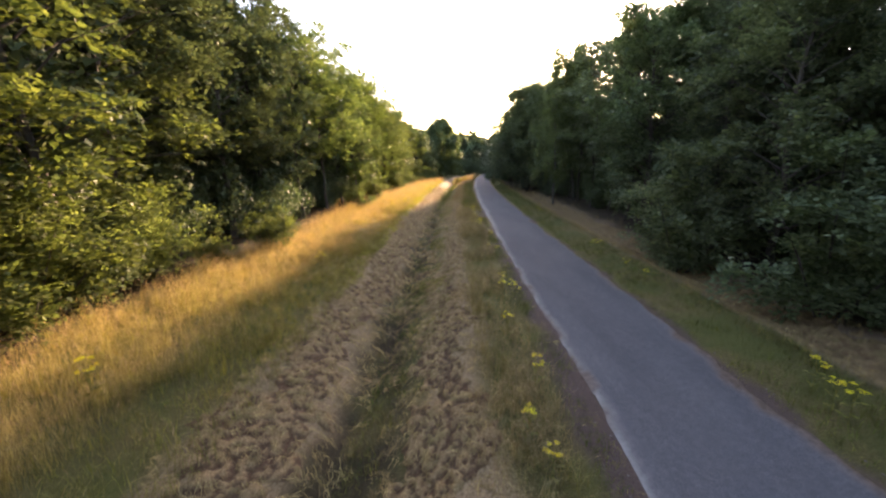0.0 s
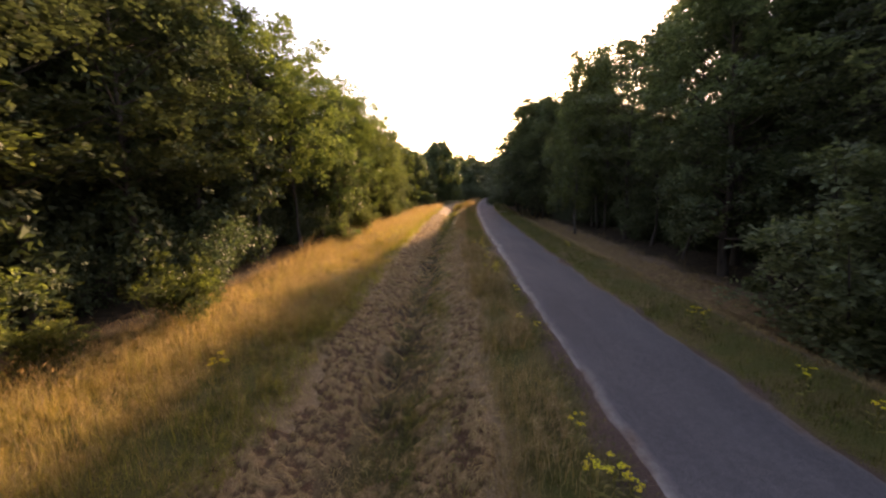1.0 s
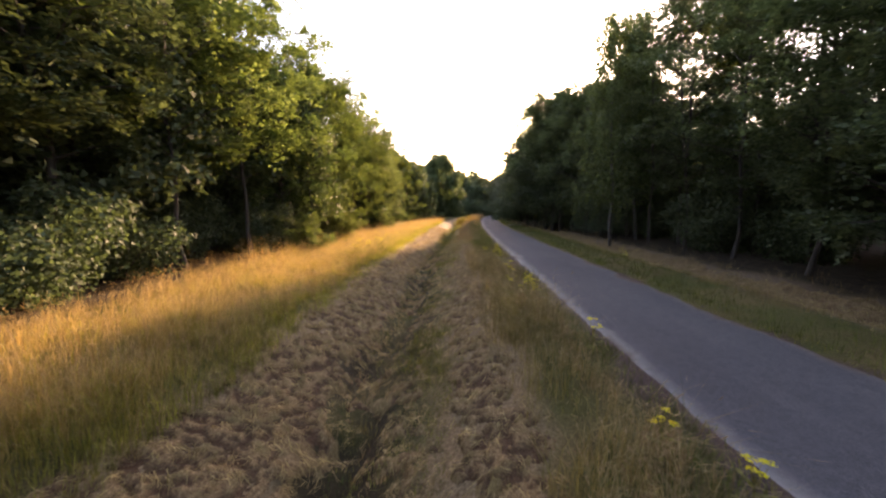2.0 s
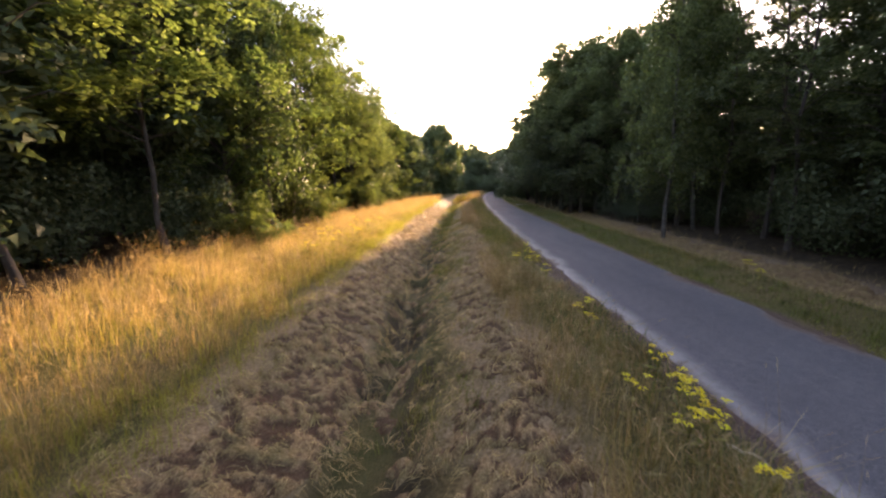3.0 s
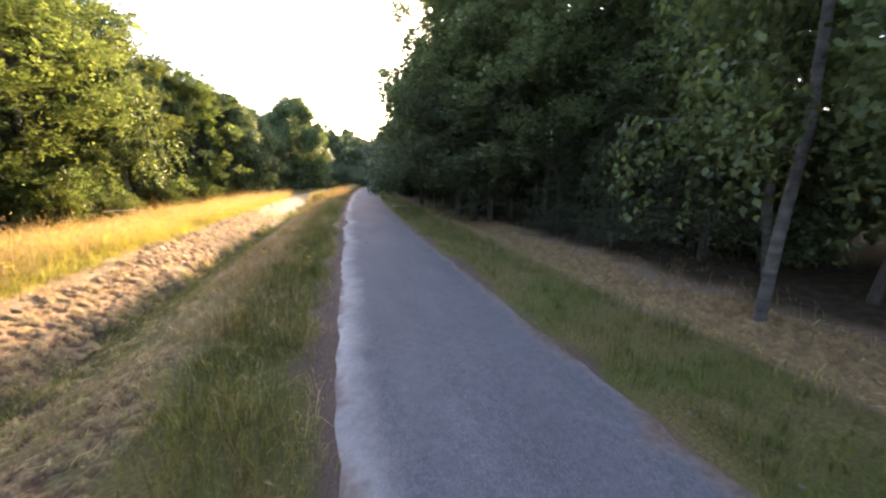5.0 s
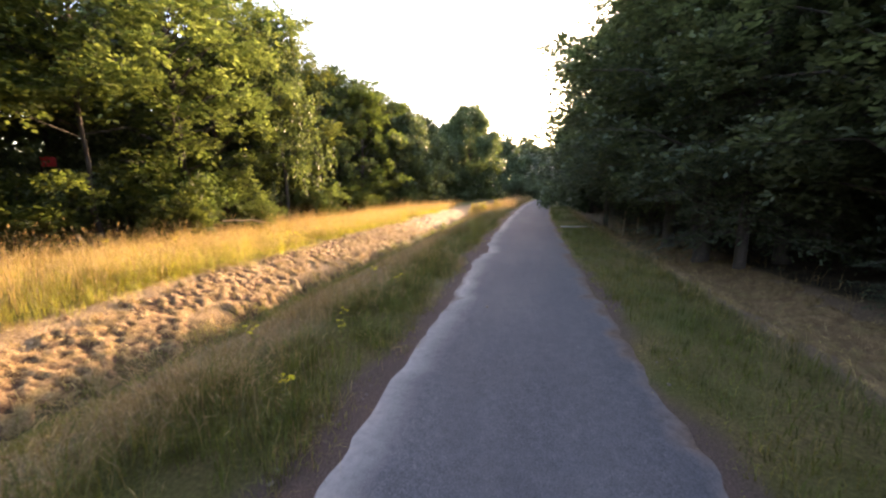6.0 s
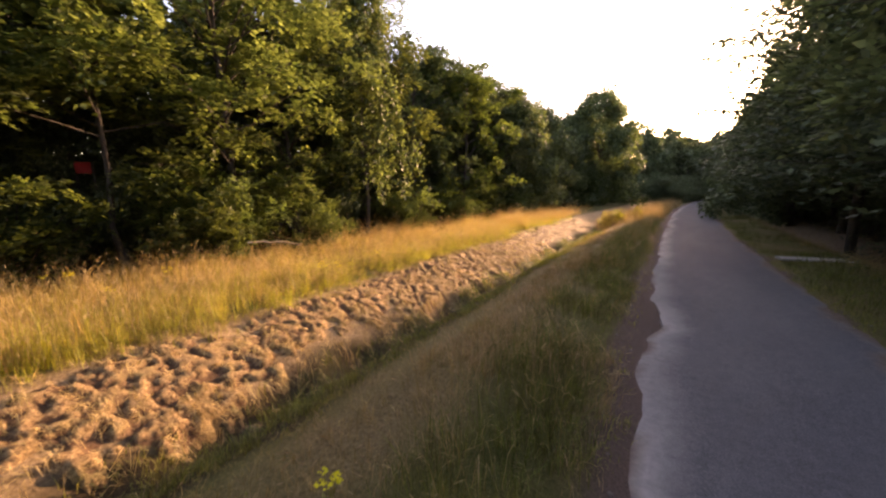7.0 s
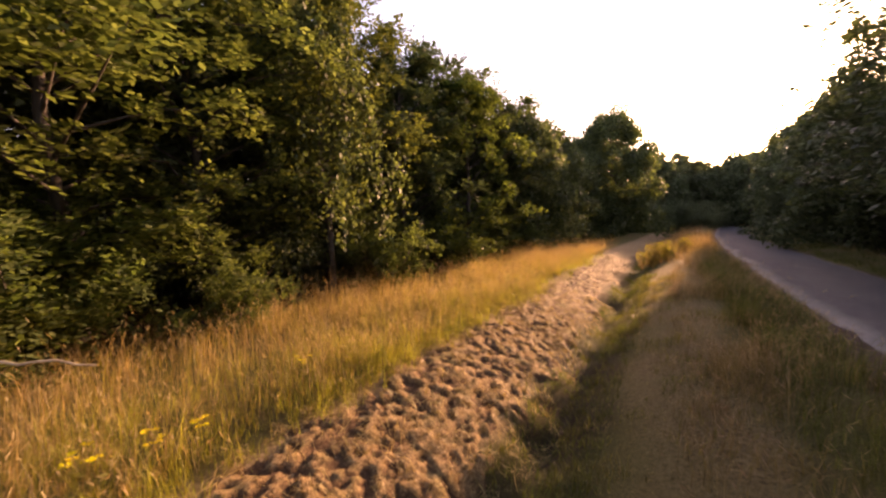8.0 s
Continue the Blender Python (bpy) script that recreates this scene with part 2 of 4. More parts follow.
def band(s, a, b, soft):
    """1 between a and b, fading over soft metres."""
    return np.clip((s - a) / soft + 0.5, 0, 1) * np.clip((b - s) / soft + 0.5, 0, 1)


# ---- ground, one sheet to the horizon ----
def build_ground():
    ss = np.concatenate([[-900, -500, -250, -120, -70, -45, -30, -22, -17], np.arange(-14, -8, 0.4), np.arange(-8, 8, 0.12), np.arange(8, 16, 0.5), [18, 22, 30, 45, 70, 120, 250, 500, 900]])
    yy = np.concatenate([[-900, -400, -150, -70, -40, -25, -16, -10], np.arange(-6, 54, 0.27), np.arange(54, 62, 0.5), np.arange(62, 110, 0.6), [115, 125, 140, 170, 230, 400, 800, 1500]])
    Y, S = np.meshgrid(yy, ss, indexing="ij")
    X = middle(Y) + S
    Z = height(S, Y) - 0.12 * band(S, -1.1, 1.1, 0.2)
    me = mesh_np("ground", np.stack([X, Y, Z], -1).reshape(-1, 3), grid_faces(len(yy), len(ss)), smooth=True)
    s, y = S.ravel(), Y.ravel()
    w = 0.12 * waves(s, y, 0.9, 5) + 0.1 * waves(s, y, 2.7, 6)
    mask(me, "hay", np.maximum(band(s + w, -7.05, -5.45, 0.3), band(s + 1.5 * w, -4.1, -2.85, 0.4) * np.clip((34 - y) / 6, 0.35, 1)))
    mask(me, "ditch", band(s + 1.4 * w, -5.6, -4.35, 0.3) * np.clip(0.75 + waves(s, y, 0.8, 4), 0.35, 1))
    mask(me, "soil", np.maximum(band(s + 1.2 * w, -1.64, -1.0, 0.16), band(s + 1.6 * w, 1.0, 1.38, 0.16)))
    mask(me, "litter", band(s + 2 * w, 3.3, 6.2, 0.6))
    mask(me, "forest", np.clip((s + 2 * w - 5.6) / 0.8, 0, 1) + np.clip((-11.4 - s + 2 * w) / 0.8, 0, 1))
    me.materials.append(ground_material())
    return tagged(new("ground", me), "grassy verges, ditches and forest floor in one sheet", "ground", kind="structure")


def build_road():
    yy = np.concatenate([[-120, -60, -30, -15], np.arange(-8, 75, 0.13), np.arange(75, 180, 0.5)])
    bite = 0.03 * waves(yy, 0 * yy, 0.5, 11) + 0.03 * waves(yy, 0 * yy, 0.26, 18) + 0.05 * waves(yy, 0 * yy, 2.2, 12)
    bite = bite + 0.12 * np.clip(waves(yy, 0 * yy, 2.6, 13) - 0.2, 0, 1) + 0.2 * np.exp(-((yy - 46.6) / 0.7) ** 2) + 0.12 * np.exp(-((yy - 48.3) / 0.5) ** 2)
    left = -ROAD_HALF - 0.04 + bite
    right = ROAD_HALF + 0.06 * waves(yy, 0 * yy, 0.4, 14) + 0.06 * waves(yy, 0 * yy, 2.1, 15)
    u = np.concatenate([[0, 0], np.linspace(0.006, 0.994, 24), [1, 1]])
    S = left[:, None] + (right - left)[:, None] * u[None]
    Y = np.repeat(yy[:, None], len(u), 1)
    crown = 0.018 - 0.02 * (np.abs(S) / 1.3) ** 2 + 0.012 * (1 - (u[None] * 2 - 1) ** 8)
    Z = crown + 0.004 * waves(S, Y, 1.2, 17)
    Z[:, 0], Z[:, -1] = -0.08, -0.08
    me = mesh_np("road", np.stack([middle(Y) + S, Y, Z], -1).reshape(-1, 3), grid_faces(len(yy), len(u)))
    d = (S - left[:, None]).ravel()
    wob = 0.12 * waves(Y.ravel(), d, 1.3, 21) + 0.08 * waves(Y.ravel(), d, 0.4, 22)
    far = np.interp(Y.ravel(), (0, 14, 22, 28), (0.13, 0.15, 0.25, 0.34))
    dust = np.clip(1.25 - (d + 0.5 * wob * far / 0.34) / far, 0, 1) * np.clip(0.8 + 0.35 * waves(Y.ravel(), 0 * d, 2.6, 23), 0.3, 1)
    dr = (right[:, None] - S).ravel()
    earth = np.maximum(np.clip(1 - (dr + 1.3 * wob) / 0.16, 0, 1), 0.8 * np.clip(1 - (d + 1.2 * wob) / 0.06, 0, 1))
    mask(me, "earth", earth)
    mask(me, "dust", np.maximum(dust, 0.4 * np.clip(1 - (dr + wob) / 0.18, 0, 1)))
    me.materials.append(asphalt_material())
    return tagged(new("road", me), "narrow grey asphalt lane with a ragged dusty edge", "road", kind="structure")


# ---- grass as loose blades ----
def blades(r, s, y, tall, width, lean, name, mats, heads=None, bend=0.5, wind=(0.5, -0.3)):
    """Bent, tapering blades at (s, y); heads: share of them that carry a seed head. mats: blade, head."""
    n = len(s)
    x, z = middle(y) + s, height(s, y) - 0.02
    a = r.uniform(0, 6.28, n)
    out = np.stack([np.cos(a), np.sin(a)], -1) * lean[:, None] + np.array(wind) * (0.35 * lean[:, None])
    side = np.stack([-np.sin(a + r.uniform(-0.8, 0.8, n)), np.cos(a), 0 * a], -1) * (width / 2)[:, None]
    p0 = np.stack([x, y, z], -1)
    p1 = p0 + np.concatenate([out * (tall * bend * 0.45)[:, None], (tall * 0.55)[:, None]], -1)
    p2 = p0 + np.concatenate([out * tall[:, None], (tall * np.sqrt(np.clip(1 - 0.5 * (out**2).sum(-1), 0.1, 1)))[:, None]], -1)
    verts = np.stack([p0 - side, p0 + side, p1 + 0.8 * side, p1 - 0.8 * side, p2], 1).reshape(-1, 3)
    b = np.arange(n) * 5
    quads = np.stack([b, b + 1, b + 2, b + 3], -1)
    tris = np.stack([b + 3, b + 2, b + 4], -1)
    me = mesh_np(name, verts, quads, tris)
    me.materials.append(mats)
    ob = new(name, me)
    head = None
    if heads:
        k = np.nonzero(r.uniform(0, 1, n) < heads)[0]
        q, m = p2[k], len(k)
        d = p2[k] - p1[k]
        d = d / np.linalg.norm(d, axis=1)[:, None]
        long, wide = r.uniform(0.04, 0.1, m)[:, None], r.uniform(0.002, 0.006, m)[:, None]
        c = np.stack([np.cos(a[k]), np.sin(a[k]), 0 * a[k]], -1)
        v = np.stack([q - d * long * 0.35, q + d * long * 0.25 + c * wide, q + d * long, q + d * long * 0.25 - c * wide], 1).reshape(-1, 3)
        b = np.arange(m) * 4
        head = mesh_np(name + "_heads", v, np.stack([b, b + 1, b + 2, b + 3], -1))
        head.materials.append(SEED)
    return ob, head


def scatter(r, n, s0, s1, y0, y1, near=None):
    """Even scatter over a strip; near > 1 thins it out with distance along the road."""
    s = r.uniform(s0, s1, n)
    y = y0 + (y1 - y0) * (r.uniform(0, 1, n) ** (near or 1.0))
    return s, y


def build_grass():
    r = np.random.RandomState(7)

    def strip(name, label, n, s0, s1, y0, y1, tall, width, lean, mat, heads=None, edge=0.25, clump=0.5, category="grass", lush=0):
        s, y = scatter(r, n, s0, s1, y0, y1, 1.2)
        y = y + (r.normal(0, 2.2, n) if y0 > 5 else 0)
        tuft = r.randint(0, max(1, n // 14), n)
        loose = r.uniform(0, 1, n) < 0.3
        s, y = np.where(loose, s, s[tuft] + 0.055 * r.normal(size=n)), np.where(loose, y, y[tuft] + 0.055 * r.normal(size=n))
        grown = np.where(loose, 0.8, r.uniform(0.6, 1.2, n)[tuft])
        s = s + edge * waves(y, 0 * y, 2.3, 31) * np.clip(r.uniform(0, 1, n), 0.2, 1)
        keep = r.uniform(0, 1, n) < 1 - clump + clump * (0.5 + 0.6 * waves(s, y, 1.1, 33))
        keep &= r.uniform(0, 1, n) < np.clip(0.62 + 0.9 * lush * waves(s, 0.6 * y, 1.9, 61), 0, 1) if lush else keep
        s, y, grown = s[keep], y[keep], grown[keep]
        n = len(s)
        h = grown * r.uniform(*tall, n) * np.clip(1 + 0.4 * waves(s, y, 1.3, 35) + 0.25 * waves(s, y, 0.4, 36), 0.3, 1.6)
        ob, head = blades(r, s, y, h, r.uniform(*width, n), r.uniform(*lean, n), name, mat, heads)
        tagged(ob, label, category, kind="stuff")
        if head:
            hd = new("seed_heads", head)
            tagged(hd, "brown feathery seed heads on tall dry grass", "grass", kind="stuff")

    # the tall meadow between the ditch and the wood
    strip("tall_dry_grass", "tall golden dry meadow grass beside the wood", 100000, -12.0, -7.15, 13, 70, (0.3, 0.82), (0.002, 0.0055), (0.15, 0.95), MEADOW, 0.4)
    # pale MEADOW only on the sunlit strip here, so its colour adds to the sun
    strip("tall_dry_grass", "tall dry grass, pale strip coloured for sun along the wood", 36000, -12.0, -8.4, -3, 14.5, (0.3, 0.75), (0.002, 0.0055), (0.15, 0.95), MEADOW, 0.4)
    strip("meadow_undergrowth", "yellow-green lower blades in the tall meadow grass", 60000, -11.6, -6.9, 6, 64, (0.25, 0.6), (0.003, 0.007), (0.3, 1.0), MEADOWGREEN)
    strip("meadow_fringe", "yellow-green shorter grass along the meadow's front edge", 30000, -8.2, -6.6, 8, 64, (0.15, 0.48), (0.003, 0.007), (0.3, 0.9), MEADOWGREEN, 0.1, 0.3, 0.7)
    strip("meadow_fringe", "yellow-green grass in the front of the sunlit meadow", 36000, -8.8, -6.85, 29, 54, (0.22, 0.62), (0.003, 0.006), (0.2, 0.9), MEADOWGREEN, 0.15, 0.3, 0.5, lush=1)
    strip("meadow_dry_stalks", "red-brown dry stalks in the sunlit meadow", 16000, -10.5, -6.9, 36, 58, (0.25, 0.6), (0.003, 0.006), (0.2, 0.9), DRY, 0.5, 0.2, 1.0)
    # darker GREEN instead of MEADOWGREEN puts the front's shade into the colour
    strip("meadow_fringe", "meadow-front grass in a darker green-brown coloured for shade", 26000, -9.3, -6.6, -3, 18, (0.15, 0.5), (0.004, 0.008), (0.3, 0.95), GREEN, None, 0.15, 0.9)
    strip("meadow_dry_stalks", "dry brown stalks in the shaded meadow front", 15000, -9.4, -6.65, -3, 18, (0.2, 0.6), (0.003, 0.007), (0.2, 0.95), DRY, 0.4, 0.2, 1.0)
    # the verge between the ditch and the road
    strip("verge_dry_grass", "brown dry grass leaning on the road verge", 60000, -3.3, -1.9, -2, 75, (0.2, 0.62), (0.003, 0.008), (0.3, 0.95), DRY, 0.35, 0.15, 1.1, lush=-1)
    strip("verge_dry_grass", "reddish-brown dry grass leaning over the shaded verge", 22000, -3.05, -2.05, -2, 26, (0.25, 0.6), (0.004, 0.009), (0.3, 0.95), DRY, 0.4, 0.2, 1.0)
    strip("shoulder_tufts", "green grass leaning over the road's edge", 9000, -1.85, -1.5, -2, 24, (0.08, 0.24), (0.004, 0.009), (0.3, 0.95), LUSH, None, 0.08, 1.0)
    strip("verge_tall_grass", "tall dark green grass with pale stalks on the verge", 22000, -2.75, -1.75, 33, 60, (0.22, 0.55), (0.004, 0.008), (0.2, 0.8), LUSH, 0.12, 0.1, 0.9)
    strip("shoulder_straw", "broken straw lying flat on the bare shoulder", 3500, -1.75, -1.4, 0, 60, (0.05, 0.16), (0.003, 0.007), (1.1, 1.4), DRY, None, 0.05, 0.6)
    strip("shoulder_stalks", "dry straw stalks leaning over the bare shoulder", 9000, -2.0, -1.5, 18, 62, (0.1, 0.34), (0.003, 0.007), (0.4, 1.0), DRY, 0.2, 0.08, 1.2)
    strip("verge_green_grass", "green grass on the road verge", 58000, -2.85, -1.58, -2, 75, (0.1, 0.4), (0.003, 0.008), (0.3, 0.95), LUSH, None, 0.15, 1.1, lush=1)
    strip("bank_dry_grass", "dry grass lying over the near ditch bank", 26000, -3.65, -2.6, 34, 62, (0.12, 0.4), (0.003, 0.008), (0.4, 1.0), DRY, 0.45, 0.2, 0.6, lush=-1)
    strip("bank_grass", "low green grass on the slope of the ditch bank", 12000, -3.6, -2.6, 33, 58, (0.05, 0.24), (0.004, 0.009), (0.4, 1.0), GREEN, None, 0.2, 1.3, lush=1)
    strip("bank_short_grass", "short pale regrowth on the slope of the ditch bank", 18000, -4.5, -3.4, 33, 62, (0.03, 0.1), (0.004, 0.009), (0.4, 1.0), DRY, None, 0.15, 0.6)
    # the strip on the far side of the road
    strip("roadside_grass", "short green grass strip beside the asphalt lane", 62000, 1.45, 3.1, -2, 72, (0.08, 0.26), (0.004, 0.009), (0.3, 0.95), LUSH, None, 0.15, lush=1)
    strip("roadside_grass", "fine green blades in the strip beside the asphalt lane", 30000, 1.5, 3.05, 24, 54, (0.05, 0.24), (0.003, 0.006), (0.3, 1.0), GREEN, None, 0.12, 0.6, lush=-1)
    strip("verge_green_grass", "fine green blades on the road verge", 40000, -2.95, -1.56, 27, 62, (0.08, 0.38), (0.003, 0.006), (0.3, 0.95), GREEN, None, 0.15, 1.1, lush=1)
    strip("roadside_dry_grass", "thin dry stalks in the grass strip by the lane", 13000, 2.7, 3.45, -2, 72, (0.12, 0.38), (0.003, 0.007), (0.2, 0.8), DRY, 0.3, 0.2)
    strip("shoulder_tufts", "small green tufts on the bare road shoulder", 13000, -1.7, -1.38, -2, 70, (0.03, 0.12), (0.004, 0.009), (0.3, 0.9), GREEN, None, 0.06, 1.0)
    strip("shoulder_tufts", "small green tufts on the bare road shoulder", 18000, 1.32, 1.75, -2, 70, (0.03, 0.12), (0.004, 0.009), (0.3, 0.9), GREEN, None, 0.06, 1.0)
    # the ditch
    strip("ditch_grass", "fresh green grass along the ditch bottom", 15000, -5.1, -4.5, -2, 15, (0.06, 0.2), (0.004, 0.009), (0.3, 1.0), LUSH, None, 0.12, 1.3, lush=1)
    strip("ditch_grass", "thin yellow-green blades along the ditch bottom", 12000, -5.2, -4.4, -2, 16, (0.05, 0.18), (0.004, 0.009), (0.3, 1.0), GREEN, None, 0.15, 1.0)
    strip("ditch_grass", "sparse green tufts in the bare ditch bottom", 9000, -5.45, -4.5, 13, 36, (0.05, 0.17), (0.004, 0.01), (0.3, 1.0), LUSH, None, 0.25, 1.9)
    strip("ditch_grass", "fresh green grass along the ditch bottom", 26000, -5.35, -4.3, 41, 66, (0.07, 0.24), (0.004, 0.01), (0.3, 1.0), LUSH, None, 0.2, 0.8)
    strip("ditch_grass", "thin yellow-green blades along the ditch bottom", 14000, -5.3, -4.3, 32, 44, (0.04, 0.16), (0.004, 0.009), (0.3, 1.0), GREEN, None, 0.2, 0.8)
    strip("bank_grass", "short regrowth between the mown hay", 26000, -4.7, -3.6, -2, 60, (0.09, 0.22), (0.004, 0.01), (0.3, 0.9), GREEN, None, 0.35, 2.0)
    strip("bank_grass", "green line of grass on the slope above the ditch", 30000, -4.6, -3.85, 8, 36, (0.04, 0.17), (0.004, 0.009), (0.3, 0.95), GREEN, None, 0.12, 1.1)
    strip("hay_regrowth", "green tufts growing through the tan hay swath", 12000, -7.0, -5.2, -2, 40, (0.04, 0.14), (0.004, 0.009), (0.3, 0.9), GREEN, None, 0.2, 2.2)
    strip("tall_end_grass", "tall brown-green grass where the ditch ends", 16000, -5.2, -1.7, 67, 92, (0.35, 0.95), (0.006, 0.014), (0.2, 0.8), DRY, 0.3, 0.2, 0.5)
    strip("bank_grass", "thin green regrowth showing through the mown hay", 14000, -3.9, -2.9, -2, 75, (0.04, 0.15), (0.004, 0.009), (0.3, 0.9), GREEN, None, 0.2, 1.4)
    strip("wood_edge_stalks", "dry stalks at the dark edge of the wood", 5000, 4.6, 6.5, -2, 72, (0.15, 0.5), (0.004, 0.009), (0.2, 0.9), DRY, 0.3, 0.3, 0.7)


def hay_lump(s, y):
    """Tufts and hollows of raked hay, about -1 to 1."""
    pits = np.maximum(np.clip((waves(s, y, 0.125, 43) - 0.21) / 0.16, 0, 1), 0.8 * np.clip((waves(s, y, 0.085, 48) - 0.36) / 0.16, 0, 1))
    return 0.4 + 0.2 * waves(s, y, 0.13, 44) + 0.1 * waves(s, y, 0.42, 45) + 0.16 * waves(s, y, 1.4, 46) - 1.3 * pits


def build_hay():
    """Mown hay: a lumpy mat in two swaths, and loose strands on it."""
    r = np.random.RandomState(9)
    m, nodes, links, bsdf = material("hay_mat")
    fine, mid = noise_tex(nodes, links, 45, 6, 0.7), noise_tex(nodes, links, 3, 5)
    strands = [ramp(nodes, links, noise_tex(nodes, links, 22, 4, 0.7, way), [(0.4, (0, 0, 0)), (0.62, (1, 1, 1))]) for way in ((0.5, 4.5, 1), (4.0, 0.6, 1))]
    web = blend(nodes, links, "LIGHTEN", 1.0, *strands)
    col = ramp(nodes, links, fine, [(0.32, (0.1, 0.058, 0.033)), (0.52, (0.25, 0.166, 0.084)), (0.75, (0.46, 0.33, 0.168))])
    col = blend(nodes, links, "MIX", ramp(nodes, links, mid, [(0.5, (0, 0, 0)), (0.72, (0.6, 0.6, 0.6))]), col, (0.17, 0.15, 0.055))
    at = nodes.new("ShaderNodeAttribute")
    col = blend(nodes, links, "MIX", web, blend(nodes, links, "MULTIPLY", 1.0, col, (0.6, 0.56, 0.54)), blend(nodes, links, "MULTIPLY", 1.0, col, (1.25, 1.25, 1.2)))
    # bare: brown dirt seen through the hay, darkened to shade the hollows
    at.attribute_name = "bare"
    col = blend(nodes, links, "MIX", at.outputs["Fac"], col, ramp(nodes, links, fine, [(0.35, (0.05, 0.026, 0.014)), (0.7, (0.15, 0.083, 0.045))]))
    links.new(col, bsdf.inputs["Base Color"])
    bsdf.inputs["Roughness"].default_value, bsdf.inputs["Specular IOR Level"].default_value = 0.9, 0.2
    bump(nodes, links, fine, 0.9, 0.03, bsdf)
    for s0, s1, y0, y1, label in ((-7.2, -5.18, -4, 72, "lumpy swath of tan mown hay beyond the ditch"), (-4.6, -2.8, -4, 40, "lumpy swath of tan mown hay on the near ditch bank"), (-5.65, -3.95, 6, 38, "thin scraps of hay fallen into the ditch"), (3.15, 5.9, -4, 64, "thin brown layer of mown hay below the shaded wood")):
        fine, scraps = s0 < 0, -6 < s0 < -5
        ss = np.arange(s0 - 0.25 * fine, s1 + 0.25 * fine, 0.035 if fine else 0.08)
        yy = np.concatenate([np.arange(y0, 53, 0.042 if fine else 0.1), np.arange(53, y1, 0.13)]) if y1 > 57 else np.arange(y0, y1, 0.042)
        Y, S = np.meshgrid(yy, ss, indexing="ij")
        narrow = np.interp(Y, (9, 16, 31, 34, 39, 43), (0.0, 0.16, 0.16, 0.3, 0.3, 0.0)) * (fine and not scraps)
        left = s0 + 0.27 + np.interp(Y, (9, 16, 31, 36), (0.0, 0.36, 0.36, 0.1)) * (-5 < s0 < 0)
        fade = band(S - narrow * (s0 < -6) + 0.34 * waves(S, Y, 1.1, 41) + 0.26 * waves(S, Y, 0.3, 42), left, s1 - 0.22, 0.45) * np.clip((y1 - Y) / 7, 0, 1)
        if scraps:
            fade = fade * np.clip(0.1 + 1.6 * waves(S, Y, 0.45, 49), 0, 1) * np.clip((Y - y0) / 4, 0, 1)
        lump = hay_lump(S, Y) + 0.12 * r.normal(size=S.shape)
        Z = height(S, Y) + fade * (0.045 + 0.038 * lump) - 0.2 * (1 - fade)
        me = mesh_np("hay_swath", np.stack([middle(Y) + S, Y, Z], -1).reshape(-1, 3), grid_faces(len(yy), len(ss)), smooth=True)
        # this mask follows the pits, so part of their shade is painted in
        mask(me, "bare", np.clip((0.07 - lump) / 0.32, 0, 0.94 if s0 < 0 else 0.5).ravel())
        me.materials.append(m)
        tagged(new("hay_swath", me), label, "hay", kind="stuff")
        hanks, each = (14000, 6) if s0 < -6 else (7000, 5) if s0 < 0 else (5000, 4)
        cs, cy = scatter(r, hanks, s0 + (0.06 if -5 < s0 < 0 else 0.15), s1 + (0.12 if s0 < -6 else -0.15), y0, min(56, y1 - 3), 1.0 if s0 < -6 else 1.1)
        cs = cs + 0.2 * waves(cy, cs, 1.3, 47)
        if scraps:
            cs, cy = cs[:2200], cy[:2200]
        keep = r.uniform(0, 1, len(cs)) < np.clip(0.5 + 0.9 * hay_lump(cs, cy), 0.05, 1)
        cs, cy = cs[keep], cy[keep]
        k, n = len(cs), len(cs) * each
        turn, arch, size = (np.repeat(v, each) for v in (r.normal(0.3, 1.0, k), r.uniform(0.008, 0.06, k), r.uniform(0.08, 0.22, k)))
        sd, yd = np.repeat(cs, each) + 0.035 * r.normal(size=n), np.repeat(cy, each) + 0.035 * r.normal(size=n)
        a = turn + r.normal(0, 0.35, n)
        way = np.stack([np.cos(a), np.sin(a)], -1) * (size * r.uniform(0.6, 1.1, n))[:, None]
        wide = r.uniform(0.0016, 0.004, n)
        curl = r.normal(0, 0.03, (n, 2))
        rows = []
        for f, rise, w in ((-0.5, 0.0, 0.7), (0.0, 1.0, 1.0), (0.5, 0.1, 0.4)):
            ps, py = sd + way[:, 0] * f + curl[:, 0] * rise, yd + way[:, 1] * f + curl[:, 1] * rise
            p = np.stack([middle(py) + ps, py, height(ps, py) + 0.04 + 0.034 * np.maximum(hay_lump(ps, py), -0.7) + arch * rise + r.uniform(-0.012, 0.02, n)], -1)
            side = np.stack([-np.sin(a), np.cos(a), r.uniform(-0.6, 0.6, n)], -1) * (wide * w)[:, None]
            rows += [p - side, p + side]
        v = np.stack(rows, 1).reshape(-1, 3)
        b = np.arange(n) * 6
        me = mesh_np("hay_strands", v, np.concatenate([np.stack([b, b + 1, b + 3, b + 2], -1), np.stack([b + 2, b + 3, b + 5, b + 4], -1)]))
        me.materials.append(HAY)
        tagged(new("hay_strands", me), "loose dry hay strands lying on the swath", "hay", kind="stuff")


